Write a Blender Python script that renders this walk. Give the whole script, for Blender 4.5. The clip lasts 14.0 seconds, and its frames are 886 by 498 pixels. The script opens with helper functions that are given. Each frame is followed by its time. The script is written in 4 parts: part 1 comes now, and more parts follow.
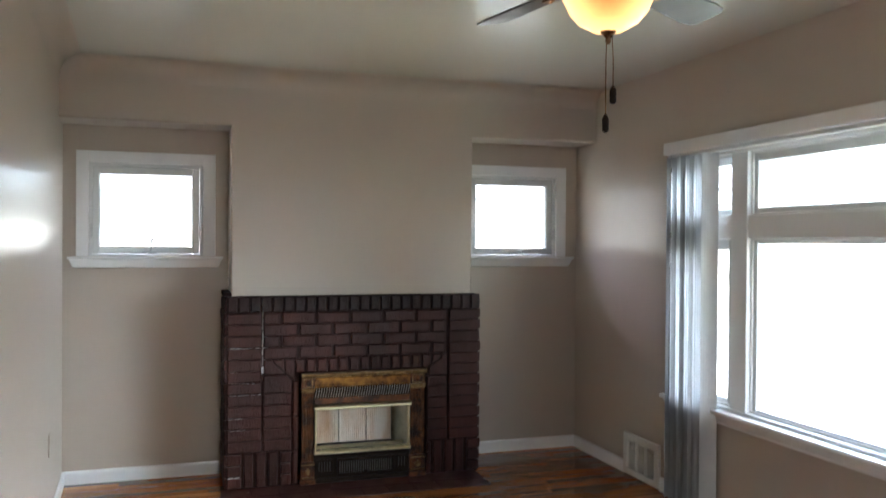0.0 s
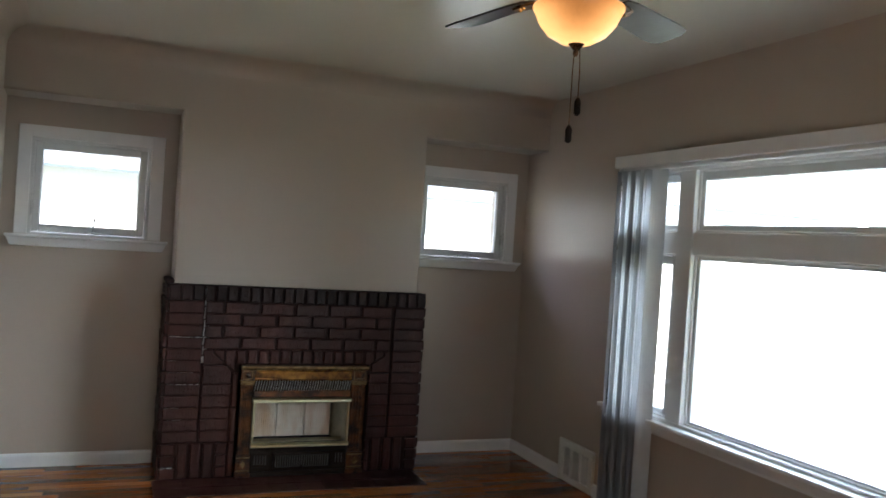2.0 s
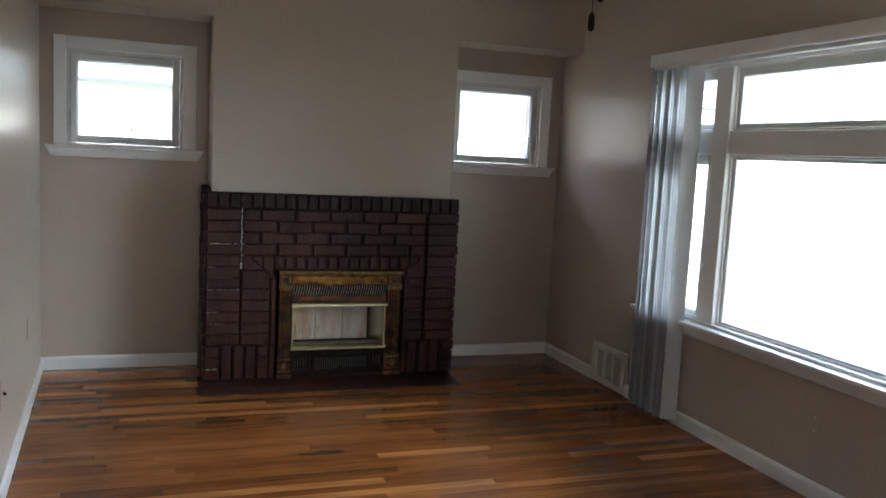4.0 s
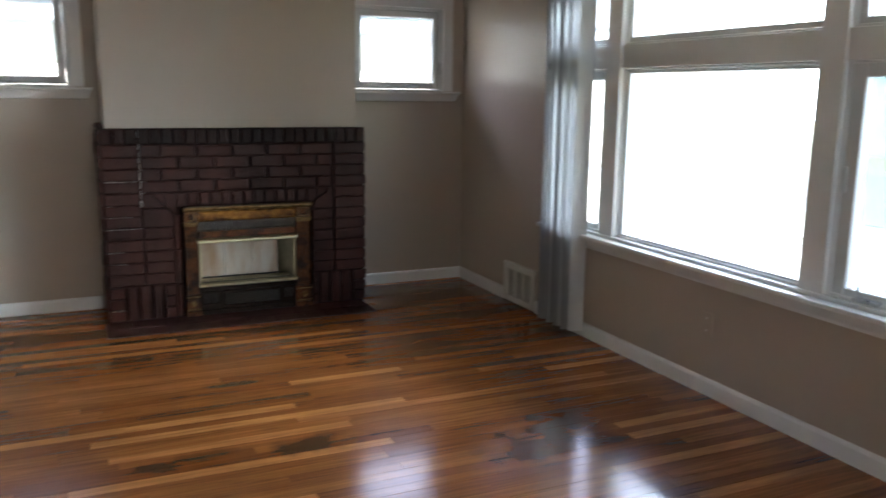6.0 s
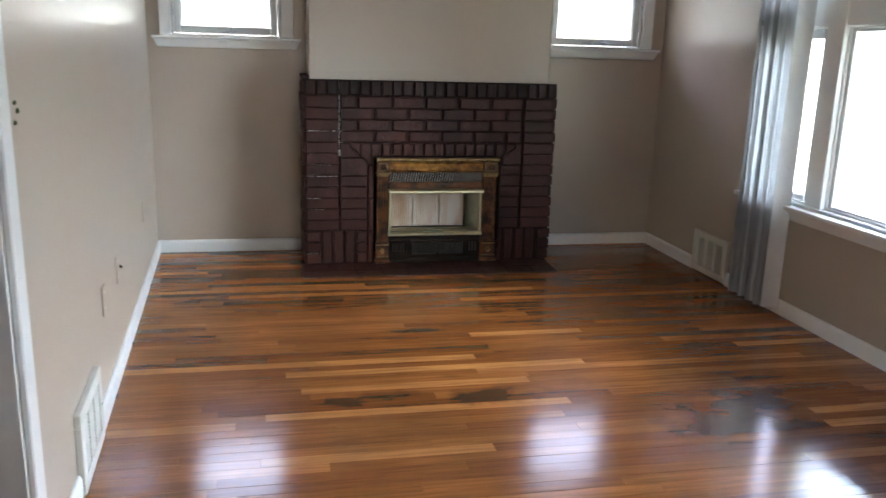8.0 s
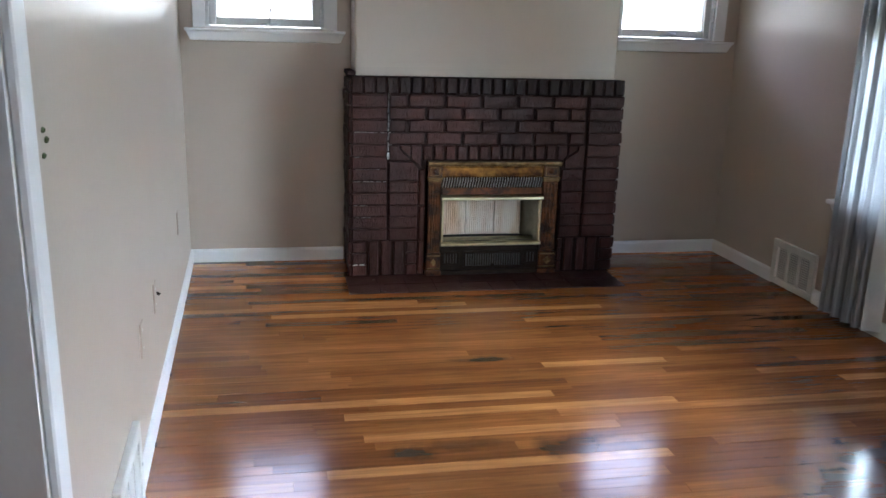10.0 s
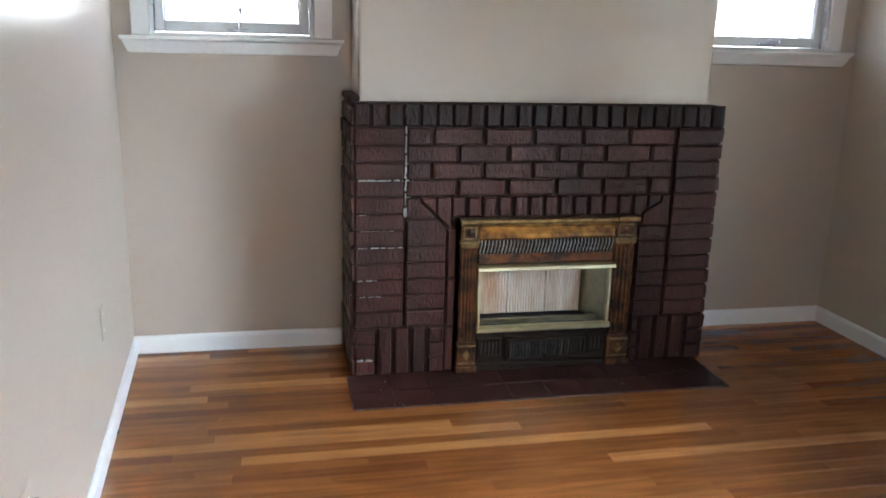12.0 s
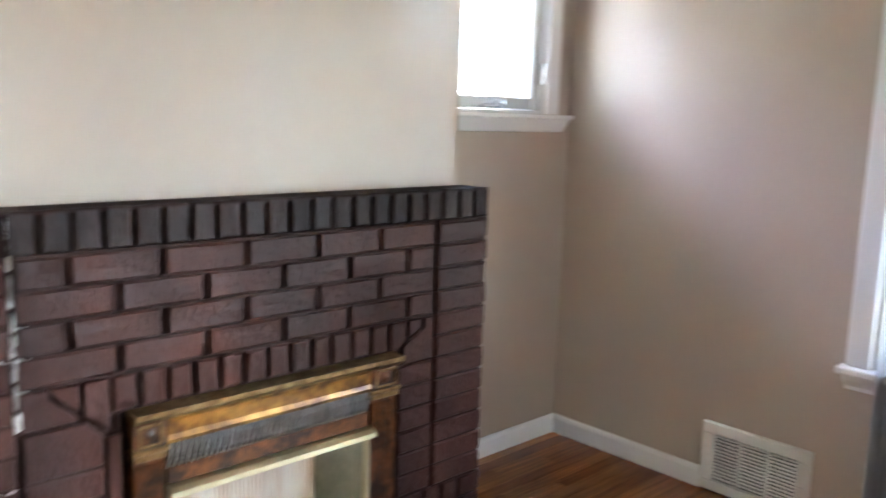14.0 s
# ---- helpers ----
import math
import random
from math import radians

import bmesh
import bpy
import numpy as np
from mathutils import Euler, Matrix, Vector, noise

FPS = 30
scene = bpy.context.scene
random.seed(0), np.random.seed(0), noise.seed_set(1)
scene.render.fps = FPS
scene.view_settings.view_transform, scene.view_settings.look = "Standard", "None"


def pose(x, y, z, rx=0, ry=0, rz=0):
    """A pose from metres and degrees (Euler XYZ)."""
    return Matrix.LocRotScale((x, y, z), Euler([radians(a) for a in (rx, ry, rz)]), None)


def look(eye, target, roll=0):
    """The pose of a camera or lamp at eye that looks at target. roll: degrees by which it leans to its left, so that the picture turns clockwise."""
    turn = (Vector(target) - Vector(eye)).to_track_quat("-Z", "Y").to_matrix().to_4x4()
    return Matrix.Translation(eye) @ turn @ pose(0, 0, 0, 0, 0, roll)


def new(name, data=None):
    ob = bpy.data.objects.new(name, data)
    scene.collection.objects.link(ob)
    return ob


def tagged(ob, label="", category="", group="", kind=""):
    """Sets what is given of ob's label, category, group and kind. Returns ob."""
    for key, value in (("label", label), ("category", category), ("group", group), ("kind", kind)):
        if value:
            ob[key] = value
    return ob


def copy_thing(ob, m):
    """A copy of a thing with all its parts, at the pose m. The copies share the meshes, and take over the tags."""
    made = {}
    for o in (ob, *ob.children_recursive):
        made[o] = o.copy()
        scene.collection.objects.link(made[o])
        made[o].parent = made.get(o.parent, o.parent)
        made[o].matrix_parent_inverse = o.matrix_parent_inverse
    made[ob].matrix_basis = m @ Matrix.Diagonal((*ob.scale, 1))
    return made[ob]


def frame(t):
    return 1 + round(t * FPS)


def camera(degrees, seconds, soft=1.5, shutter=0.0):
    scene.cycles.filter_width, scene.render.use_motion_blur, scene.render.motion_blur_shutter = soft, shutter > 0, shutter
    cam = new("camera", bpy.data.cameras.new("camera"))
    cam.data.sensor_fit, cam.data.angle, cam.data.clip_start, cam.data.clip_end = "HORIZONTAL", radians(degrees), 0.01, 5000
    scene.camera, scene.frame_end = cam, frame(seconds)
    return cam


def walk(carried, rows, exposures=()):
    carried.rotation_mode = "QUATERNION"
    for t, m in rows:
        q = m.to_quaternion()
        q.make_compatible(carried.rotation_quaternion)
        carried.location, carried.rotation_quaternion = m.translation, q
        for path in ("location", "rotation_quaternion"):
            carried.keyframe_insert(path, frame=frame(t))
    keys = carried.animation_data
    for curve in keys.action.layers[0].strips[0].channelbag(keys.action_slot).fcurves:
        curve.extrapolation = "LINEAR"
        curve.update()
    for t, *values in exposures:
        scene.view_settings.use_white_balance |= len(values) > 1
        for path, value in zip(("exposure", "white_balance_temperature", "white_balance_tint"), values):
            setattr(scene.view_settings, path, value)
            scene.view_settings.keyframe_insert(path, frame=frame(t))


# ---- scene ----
cam = camera(56.8, 14.0, shutter=0.5)
PATH = [
    (0, (0.66, -5.389, 1.488), (1.276, -3.487, 1.47), 0.4),
    (0.5, (0.671, -5.387, 1.523), (1.308, -3.493, 1.586), 2.0),
    (1, (0.615, -5.374, 1.548), (1.314, -3.501, 1.616), 4.0),
    (1.5, (0.621, -5.369, 1.513), (1.384, -3.521, 1.553), 4.3),
    (2, (0.619, -5.382, 1.489), (1.366, -3.527, 1.475), 3.8),
    (2.5, (0.669, -5.398, 1.474), (1.334, -3.512, 1.418), 2.5),
    (5, (0.66, -5.434, 1.395), (1.326, -3.583, 1.035), 2.9),
    (5.5, (0.696, -5.454, 1.375), (1.373, -3.615, 0.975), 1.9),
    (6, (0.785, -5.49, 1.38), (1.598, -3.702, 1.004), 0.7),
    (6.5, (0.847, -5.475, 1.415), (1.794, -3.752, 1.047), -0.1),
    (7, (0.822, -5.498, 1.361), (1.663, -3.722, 0.989), 0.2),
    (7.5, (0.794, -5.467, 1.356), (1.367, -3.603, 0.913), 1.4),
    (8, (0.745, -5.462, 1.354), (1.147, -3.562, 0.878), 1.7),
    (8.2, (0.739, -5.457, 1.366), (1.118, -3.55, 0.896), 1.6),
    (10.3, (0.596, -4.791, 1.404), (0.95, -2.896, 0.87), 1.6),
    (10.5, (0.641, -4.647, 1.412), (0.875, -2.745, 0.839), 0.9),
    (11, (0.613, -4.324, 1.392), (0.778, -2.414, 0.82), -0.4),
    (11.5, (0.53, -3.972, 1.423), (0.892, -2.079, 0.887), -0.2),
    (12, (0.621, -3.624, 1.405), (1.024, -1.73, 0.905), 1.5),
    (12.5, (0.585, -3.257, 1.386), (1.033, -1.361, 0.935), 1.1),
    (13, (0.601, -2.88, 1.394), (1.286, -1.056, 0.944), 2.2),
    (13.5, (0.676, -2.522, 1.39), (1.61, -0.799, 0.989), 3.9),
    (14, (0.672, -2.165, 1.362), (2.024, -0.733, 1.045), 1.7),
]
STOPS = [(0, 2.80, 6200), (0.5, 2.50, 6200), (1.0, 2.28, 6200), (1.5, 2.15, 6300), (2.0, 2.05, 6250), (2.5, 2.10, 6300), (5, 2.02, 6300), (5.5, 2.2, 6350),
         (6, 2.28, 6350), (6.5, 2.33, 6350), (7.5, 2.2, 6350), (8, 2.75, 6300), (10.5, 2.78, 5800), (11.5, 3.1, 5850), (12.5, 3.4, 6150), (13, 3.58, 6200),
         (13.5, 3.88, 6200), (14, 4.05, 6050)]
EXPOSURES = [(t, stops, kelvin, 10) for t, stops, kelvin in STOPS]
walk(cam, [(t, look(eye, target, roll)) for t, eye, target, roll in PATH], EXPOSURES)

# ---- world and sun ----
SUN_EL, SUN_AZ = radians(36), radians(196)   # azimuth clockwise from +y
world = bpy.data.worlds.new("sky")
scene.world = world
world.use_nodes = True
wn = world.node_tree.nodes
wl = world.node_tree.links
sky = wn.new("ShaderNodeTexSky")
sky.sky_type = "NISHITA"
sky.sun_disc = False
sky.sun_elevation, sky.sun_rotation = SUN_EL, SUN_AZ
sky.air_density, sky.dust_density = 1.0, 2.0
wl.new(sky.outputs[0], wn["Background"].inputs[0])
wn["Background"].inputs[1].default_value = 0.15
sun = new("sun", bpy.data.lights.new("sun", "SUN"))
sun.data.energy, sun.data.angle, sun.data.color = 5.0, radians(0.5), (1.0, 0.95, 0.88)
way = Vector((math.sin(SUN_AZ) * math.cos(SUN_EL), math.cos(SUN_AZ) * math.cos(SUN_EL), math.sin(SUN_EL)))
sun.matrix_world = look(way * 30, (0, 0, 0))
# fill lamp added behind the start of the walk; no known source there
rear = new("rear_fill_light", bpy.data.lights.new("rear_fill_light", "AREA"))
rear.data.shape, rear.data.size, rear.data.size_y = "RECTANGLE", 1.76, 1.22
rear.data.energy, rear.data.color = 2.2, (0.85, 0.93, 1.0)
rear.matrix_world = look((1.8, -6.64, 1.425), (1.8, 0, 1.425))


# ---- materials ----
def material(name, base, rough=0.5, metal=0.0, var=0.15, scale=6.0, fine=60.0, bump=0.05, bump_scale=80.0, rough_var=0.1,
             coat=0.0, second=None, rand=0.0, emit=None, power=0.0, spec=0.5, stretch=(1, 1, 1), lo=0.4, hi=0.95):
    """A surface with two scales of colour change, fine relief and uneven gloss; rand varies it piece by piece."""
    m = bpy.data.materials.new(name)
    m.use_nodes = True
    n, l = m.node_tree.nodes, m.node_tree.links
    b = n["Principled BSDF"]
    geo = n.new("ShaderNodeNewGeometry")
    mp = n.new("ShaderNodeMapping")
    mp.inputs["Scale"].default_value = stretch
    l.new(geo.outputs["Position"], mp.inputs["Vector"])
    big, small = n.new("ShaderNodeTexNoise"), n.new("ShaderNodeTexNoise")
    big.inputs["Scale"].default_value, small.inputs["Scale"].default_value = scale, fine
    big.inputs["Detail"].default_value, small.inputs["Detail"].default_value = 5.0, 3.0
    for t in (big, small):
        l.new(mp.outputs[0], t.inputs["Vector"])
    add = n.new("ShaderNodeMath")
    add.operation = "MULTIPLY_ADD"
    add.inputs[1].default_value = 0.35
    l.new(small.outputs["Fac"], add.inputs[0])
    l.new(big.outputs["Fac"], add.inputs[2])
    ramp = n.new("ShaderNodeMapRange")
    ramp.inputs["From Min"].default_value, ramp.inputs["From Max"].default_value = lo, hi
    l.new(add.outputs[0], ramp.inputs["Value"])
    mix = n.new("ShaderNodeMix")
    mix.data_type = "RGBA"
    second = second or tuple(c * (1 - var) for c in base)
    mix.inputs[6].default_value, mix.inputs[7].default_value = (*base, 1), (*second, 1)
    l.new(ramp.outputs[0], mix.inputs[0])
    out = mix.outputs[2]
    if rand:
        info = n.new("ShaderNodeObjectInfo")
        hsv = n.new("ShaderNodeHueSaturation")
        r = n.new("ShaderNodeMapRange")
        r.inputs["To Min"].default_value, r.inputs["To Max"].default_value = 1 - rand, 1 + rand
        l.new(info.outputs["Random"], r.inputs["Value"])
        l.new(r.outputs[0], hsv.inputs["Value"])
        l.new(out, hsv.inputs["Color"])
        out = hsv.outputs[0]
    l.new(out, b.inputs["Base Color"])
    rr = n.new("ShaderNodeMapRange")
    rr.inputs["To Min"].default_value, rr.inputs["To Max"].default_value = max(rough - rough_var, 0.03), min(rough + rough_var, 1)
    l.new(big.outputs["Fac"], rr.inputs["Value"])
    l.new(rr.outputs[0], b.inputs["Roughness"])
    b.inputs["Metallic"].default_value, b.inputs["Coat Weight"].default_value = metal, coat
    b.inputs["Coat Roughness"].default_value = 0.12
    b.inputs["Specular IOR Level"].default_value = spec
    if bump:
        tex = n.new("ShaderNodeTexNoise")
        tex.inputs["Scale"].default_value, tex.inputs["Detail"].default_value = bump_scale, 4.0
        l.new(mp.outputs[0], tex.inputs["Vector"])
        bp = n.new("ShaderNodeBump")
        bp.inputs["Strength"].default_value, bp.inputs["Distance"].default_value = bump, 0.01
        l.new(tex.outputs["Fac"], bp.inputs["Height"])
        l.new(bp.outputs[0], b.inputs["Normal"])
    if emit:
        b.inputs["Emission Color"].default_value, b.inputs["Emission Strength"].default_value = (*emit, 1), power
    return m


WALL = material("taupe semi-gloss wall paint", (0.505, 0.426, 0.355), 0.29, var=0.04, scale=1.3, fine=25, bump=0.05, bump_scale=55, rough_var=0.02)
CEIL = material("ivory gloss ceiling paint", (0.74, 0.72, 0.64), 0.25, var=0.02, scale=1.1, fine=20, bump=0.0, bump_scale=30, rough_var=0.0)
TRIM = material("white trim paint", (0.85, 0.85, 0.85), 0.35, var=0.06, scale=5, bump=0.05)
SASH = material("off-white sash paint", (0.72, 0.73, 0.73), 0.4, var=0.08, scale=7, bump=0.06)
VINYL = material("pale vinyl blind", (0.66, 0.68, 0.70), 0.3, var=0.1, scale=8, bump=0.03)
VINYL_GREY = material("grey vinyl blind", (0.47, 0.48, 0.51), 0.35, var=0.1, scale=8, bump=0.03, rand=0.12)
BRICK = material("dark brown painted brick", (0.066, 0.0225, 0.0160), 0.46, second=(0.024, 0.0102, 0.0080), scale=6.5, fine=130, bump=0.55, bump_scale=95,
                 rough_var=0.16, rand=0.2, spec=0.24, stretch=(1, 1, 0.45), lo=0.48, hi=0.92)
SOOTED = material("sooty brick top course", (0.032, 0.0140, 0.0110), 0.5, second=(0.014, 0.0078, 0.0066), scale=6, fine=130, bump=0.5, bump_scale=95,
                  rough_var=0.12, rand=0.2, spec=0.22, stretch=(1, 1, 0.45))
MORTAR = material("black-brown painted mortar", (0.034, 0.0150, 0.012), 0.7, var=0.5, scale=20, bump=0.6, bump_scale=120, spec=0.15)
CHALK = material("chalky white mortar smear", (0.72, 0.73, 0.73), 0.8, second=(0.20, 0.18, 0.17), scale=45, bump=0.5, bump_scale=200)
HEARTH = material("oxblood painted tile", (0.056, 0.018, 0.014), 0.42, var=0.5, scale=9, bump=0.25, bump_scale=60, rand=0.25, spec=0.4)
GROUT = material("grey-brown grout", (0.20, 0.165, 0.15), 0.8, second=(0.022, 0.012, 0.010), scale=7, fine=40, bump=0.3, lo=0.5, hi=0.68)
TORTOISE = material("tortoiseshell gilt enamel", (0.50, 0.25, 0.055), 0.32, metal=0.5, var=0.8, second=(0.085, 0.030, 0.010), scale=15, fine=34, bump=0.08, coat=0.2, lo=0.50, hi=0.82)
GILT = material("tarnished gilt metal", (0.42, 0.30, 0.14), 0.35, metal=0.8, second=(0.12, 0.06, 0.025), scale=30, bump=0.15)
PILASTER = material("rust-brown enamel", (0.20, 0.072, 0.022), 0.4, metal=0.3, second=(0.030, 0.014, 0.008), scale=18, bump=0.1, coat=0.15, lo=0.52, hi=0.8)
BRASS = material("pale polished brass", (0.82, 0.75, 0.49), 0.36, metal=1.0, var=0.25, scale=14, bump=0.03)
REFLECT = material("dull brass reflector", (0.56, 0.54, 0.42), 0.42, metal=1.0, var=0.4, scale=12, bump=0.04)
STEEL = material("sooted steel", (0.56, 0.56, 0.56), 0.4, metal=0.7, var=0.5, scale=30, bump=0.1)
SOOT = material("soot-greyed iron slat", (0.075, 0.062, 0.050), 0.5, var=0.5, scale=30, bump=0.15)
IRON = material("sooty black iron", (0.018, 0.012, 0.009), 0.6, scale=24, bump=0.25, second=(0.030, 0.019, 0.013), spec=0.10)
DARK = material("dark firebox steel", (0.05, 0.045, 0.04), 0.5, var=0.4, scale=10, bump=0.1)
CERAMIC = material("cream ceramic radiant", (0.86, 0.80, 0.72), 0.75, second=(0.60, 0.37, 0.21), scale=9, fine=20, bump=0.1, stretch=(1, 1, 0.28), lo=0.52, hi=0.95)
METAL = material("satin nickel", (0.62, 0.63, 0.64), 0.3, metal=1.0, var=0.15, scale=30, bump=0.02)
BRONZE = material("oil-rubbed bronze", (0.11, 0.055, 0.03), 0.28, metal=0.85, var=0.6, second=(0.25, 0.13, 0.06), scale=40, bump=0.1)
BLADE = material("dark walnut fan blade", (0.030, 0.019, 0.015), 0.38, var=0.5, scale=7, fine=50, bump=0.05, coat=0.1)
REGISTER = material("cream enamelled register", (0.74, 0.73, 0.69), 0.35, var=0.08, scale=15, bump=0.04)
DUCT_SHADE = material("duct shade black", (0.02, 0.02, 0.02), 0.8, var=0.3, bump=0)
HOLE = material("green-stained wall anchor", (0.10, 0.13, 0.05), 0.7, var=0.5, scale=60, bump=0.3)


def lit_bowl(x, y):
    """Amber glass lit from within by two bulbs: brightest next to them."""
    m = material("amber alabaster glass lit", (0.62, 0.36, 0.15), 0.3, var=0.25, scale=9, bump=0.02, emit=(1.0, 0.46, 0.13), power=0.3)
    n, l = m.node_tree.nodes, m.node_tree.links
    geo = n.new("ShaderNodeNewGeometry")
    total = None
    for dx, dy in ((-0.055, 0.03), (0.055, -0.03)):
        d = n.new("ShaderNodeVectorMath")
        d.operation = "DISTANCE"
        d.inputs[1].default_value = (x + dx, y + dy, 2.112)
        l.new(geo.outputs["Position"], d.inputs[0])
        r = n.new("ShaderNodeMapRange")
        r.interpolation_type = "SMOOTHERSTEP"
        r.inputs["From Min"].default_value, r.inputs["From Max"].default_value = 0.03, 0.15
        r.inputs["To Min"].default_value, r.inputs["To Max"].default_value = 0.36, 0.05
        l.new(d.outputs["Value"], r.inputs["Value"])
        if total:
            a = n.new("ShaderNodeMath")
            l.new(total, a.inputs[0])
            l.new(r.outputs[0], a.inputs[1])
            total = a.outputs[0]
        else:
            total = r.outputs[0]
    hue = n.new("ShaderNodeMix")
    hue.data_type = "RGBA"
    hue.inputs[6].default_value, hue.inputs[7].default_value = (1.0, 0.30, 0.045, 1), (1.0, 0.78, 0.36, 1)
    l.new(total, hue.inputs[0])
    l.new(hue.outputs[2], n["Principled BSDF"].inputs["Emission Color"])
    l.new(total, n["Principled BSDF"].inputs["Emission Strength"])
    return m


FAN_X, FAN_Y = 1.756, -3.430
BOWL = lit_bowl(FAN_X, FAN_Y)
BULB = material("lit bulb glass", (0.9, 0.85, 0.75), 0.3, var=0.05, bump=0, emit=(1.0, 0.62, 0.26), power=22.0)
STUCCO = material("white stucco", (0.80, 0.80, 0.78), 0.8, var=0.08, scale=3, bump=0.4, bump_scale=60)
SOFFIT_AND_PANE = material("pale blue soffit paint and pane sky reflection", (0.45, 0.52, 0.60), 0.6, var=0.1, scale=3, bump=0.05)
ROOFING = material("grey shingle", (0.36, 0.36, 0.37), 0.85, var=0.3, scale=8, bump=0.4)
LAWN = material("dry pale lawn", (0.34, 0.36, 0.24), 0.9, var=0.4, scale=2, fine=40, bump=0.6, bump_scale=30)
CONCRETE = material("pale concrete", (0.55, 0.55, 0.53), 0.85, var=0.15, scale=2, bump=0.2)
ASPHALT = material("sun-bleached asphalt", (0.22, 0.22, 0.225), 0.85, var=0.2, scale=3, bump=0.4)
MINT = material("mint green siding", (0.58, 0.70, 0.69), 0.7, var=0.12, scale=3, bump=0.1)


def pane_glass():
    m = bpy.data.materials.new("window glass")
    m.use_nodes = True
    n, l = m.node_tree.nodes, m.node_tree.links
    n.remove(n["Principled BSDF"])
    tr, gl, mx = n.new("ShaderNodeBsdfTransparent"), n.new("ShaderNodeBsdfGlossy"), n.new("ShaderNodeMixShader")
    tr.inputs[0].default_value = (0.96, 0.98, 0.98, 1)
    gl.inputs["Roughness"].default_value = 0.02
    mx.inputs[0].default_value = 0.06
    l.new(tr.outputs[0], mx.inputs[1])
    l.new(gl.outputs[0], mx.inputs[2])
    l.new(mx.outputs[0], n["Material Output"].inputs[0])
    return m


GLASS = pane_glass()


def screen_mesh():
    m = bpy.data.materials.new("insect screen")
    m.use_nodes = True
    n, l = m.node_tree.nodes, m.node_tree.links
    n.remove(n["Principled BSDF"])
    tr, noi, mx = n.new("ShaderNodeBsdfTransparent"), n.new("ShaderNodeTexNoise"), n.new("ShaderNodeMix")
    noi.inputs["Scale"].default_value = 25
    mx.data_type = "RGBA"
    mx.inputs[6].default_value, mx.inputs[7].default_value = (0.62, 0.66, 0.69, 1), (0.68, 0.71, 0.74, 1)
    l.new(noi.outputs["Fac"], mx.inputs[0])
    l.new(mx.outputs[2], tr.inputs[0])
    l.new(tr.outputs[0], n["Material Output"].inputs[0])
    return m


SCREEN = screen_mesh()


def glow(name, low, high, power):
    """The bright sky beyond the street: paler at the horizon."""
    m = bpy.data.materials.new(name)
    m.use_nodes = True
    n, l = m.node_tree.nodes, m.node_tree.links
    n.remove(n["Principled BSDF"])
    em, noi, mx = n.new("ShaderNodeEmission"), n.new("ShaderNodeTexNoise"), n.new("ShaderNodeMix")
    geo = n.new("ShaderNodeNewGeometry")
    noi.inputs["Scale"].default_value = 0.12
    l.new(geo.outputs["Position"], noi.inputs["Vector"])
    mx.data_type = "RGBA"
    mx.inputs[6].default_value, mx.inputs[7].default_value = (*low, 1), (*high, 1)
    l.new(noi.outputs["Fac"], mx.inputs[0])
    l.new(mx.outputs[2], em.inputs[0])
    em.inputs[1].default_value = power
    l.new(em.outputs[0], n["Material Output"].inputs[0])
    return m


SKYGLOW = glow("bright hazy sky", (0.74, 0.88, 1.0), (0.86, 0.95, 1.0), 6.5)
SKYGLOW_N = glow("lavender north sky", (0.64, 0.67, 1.0), (0.76, 0.79, 1.0), 2.2)


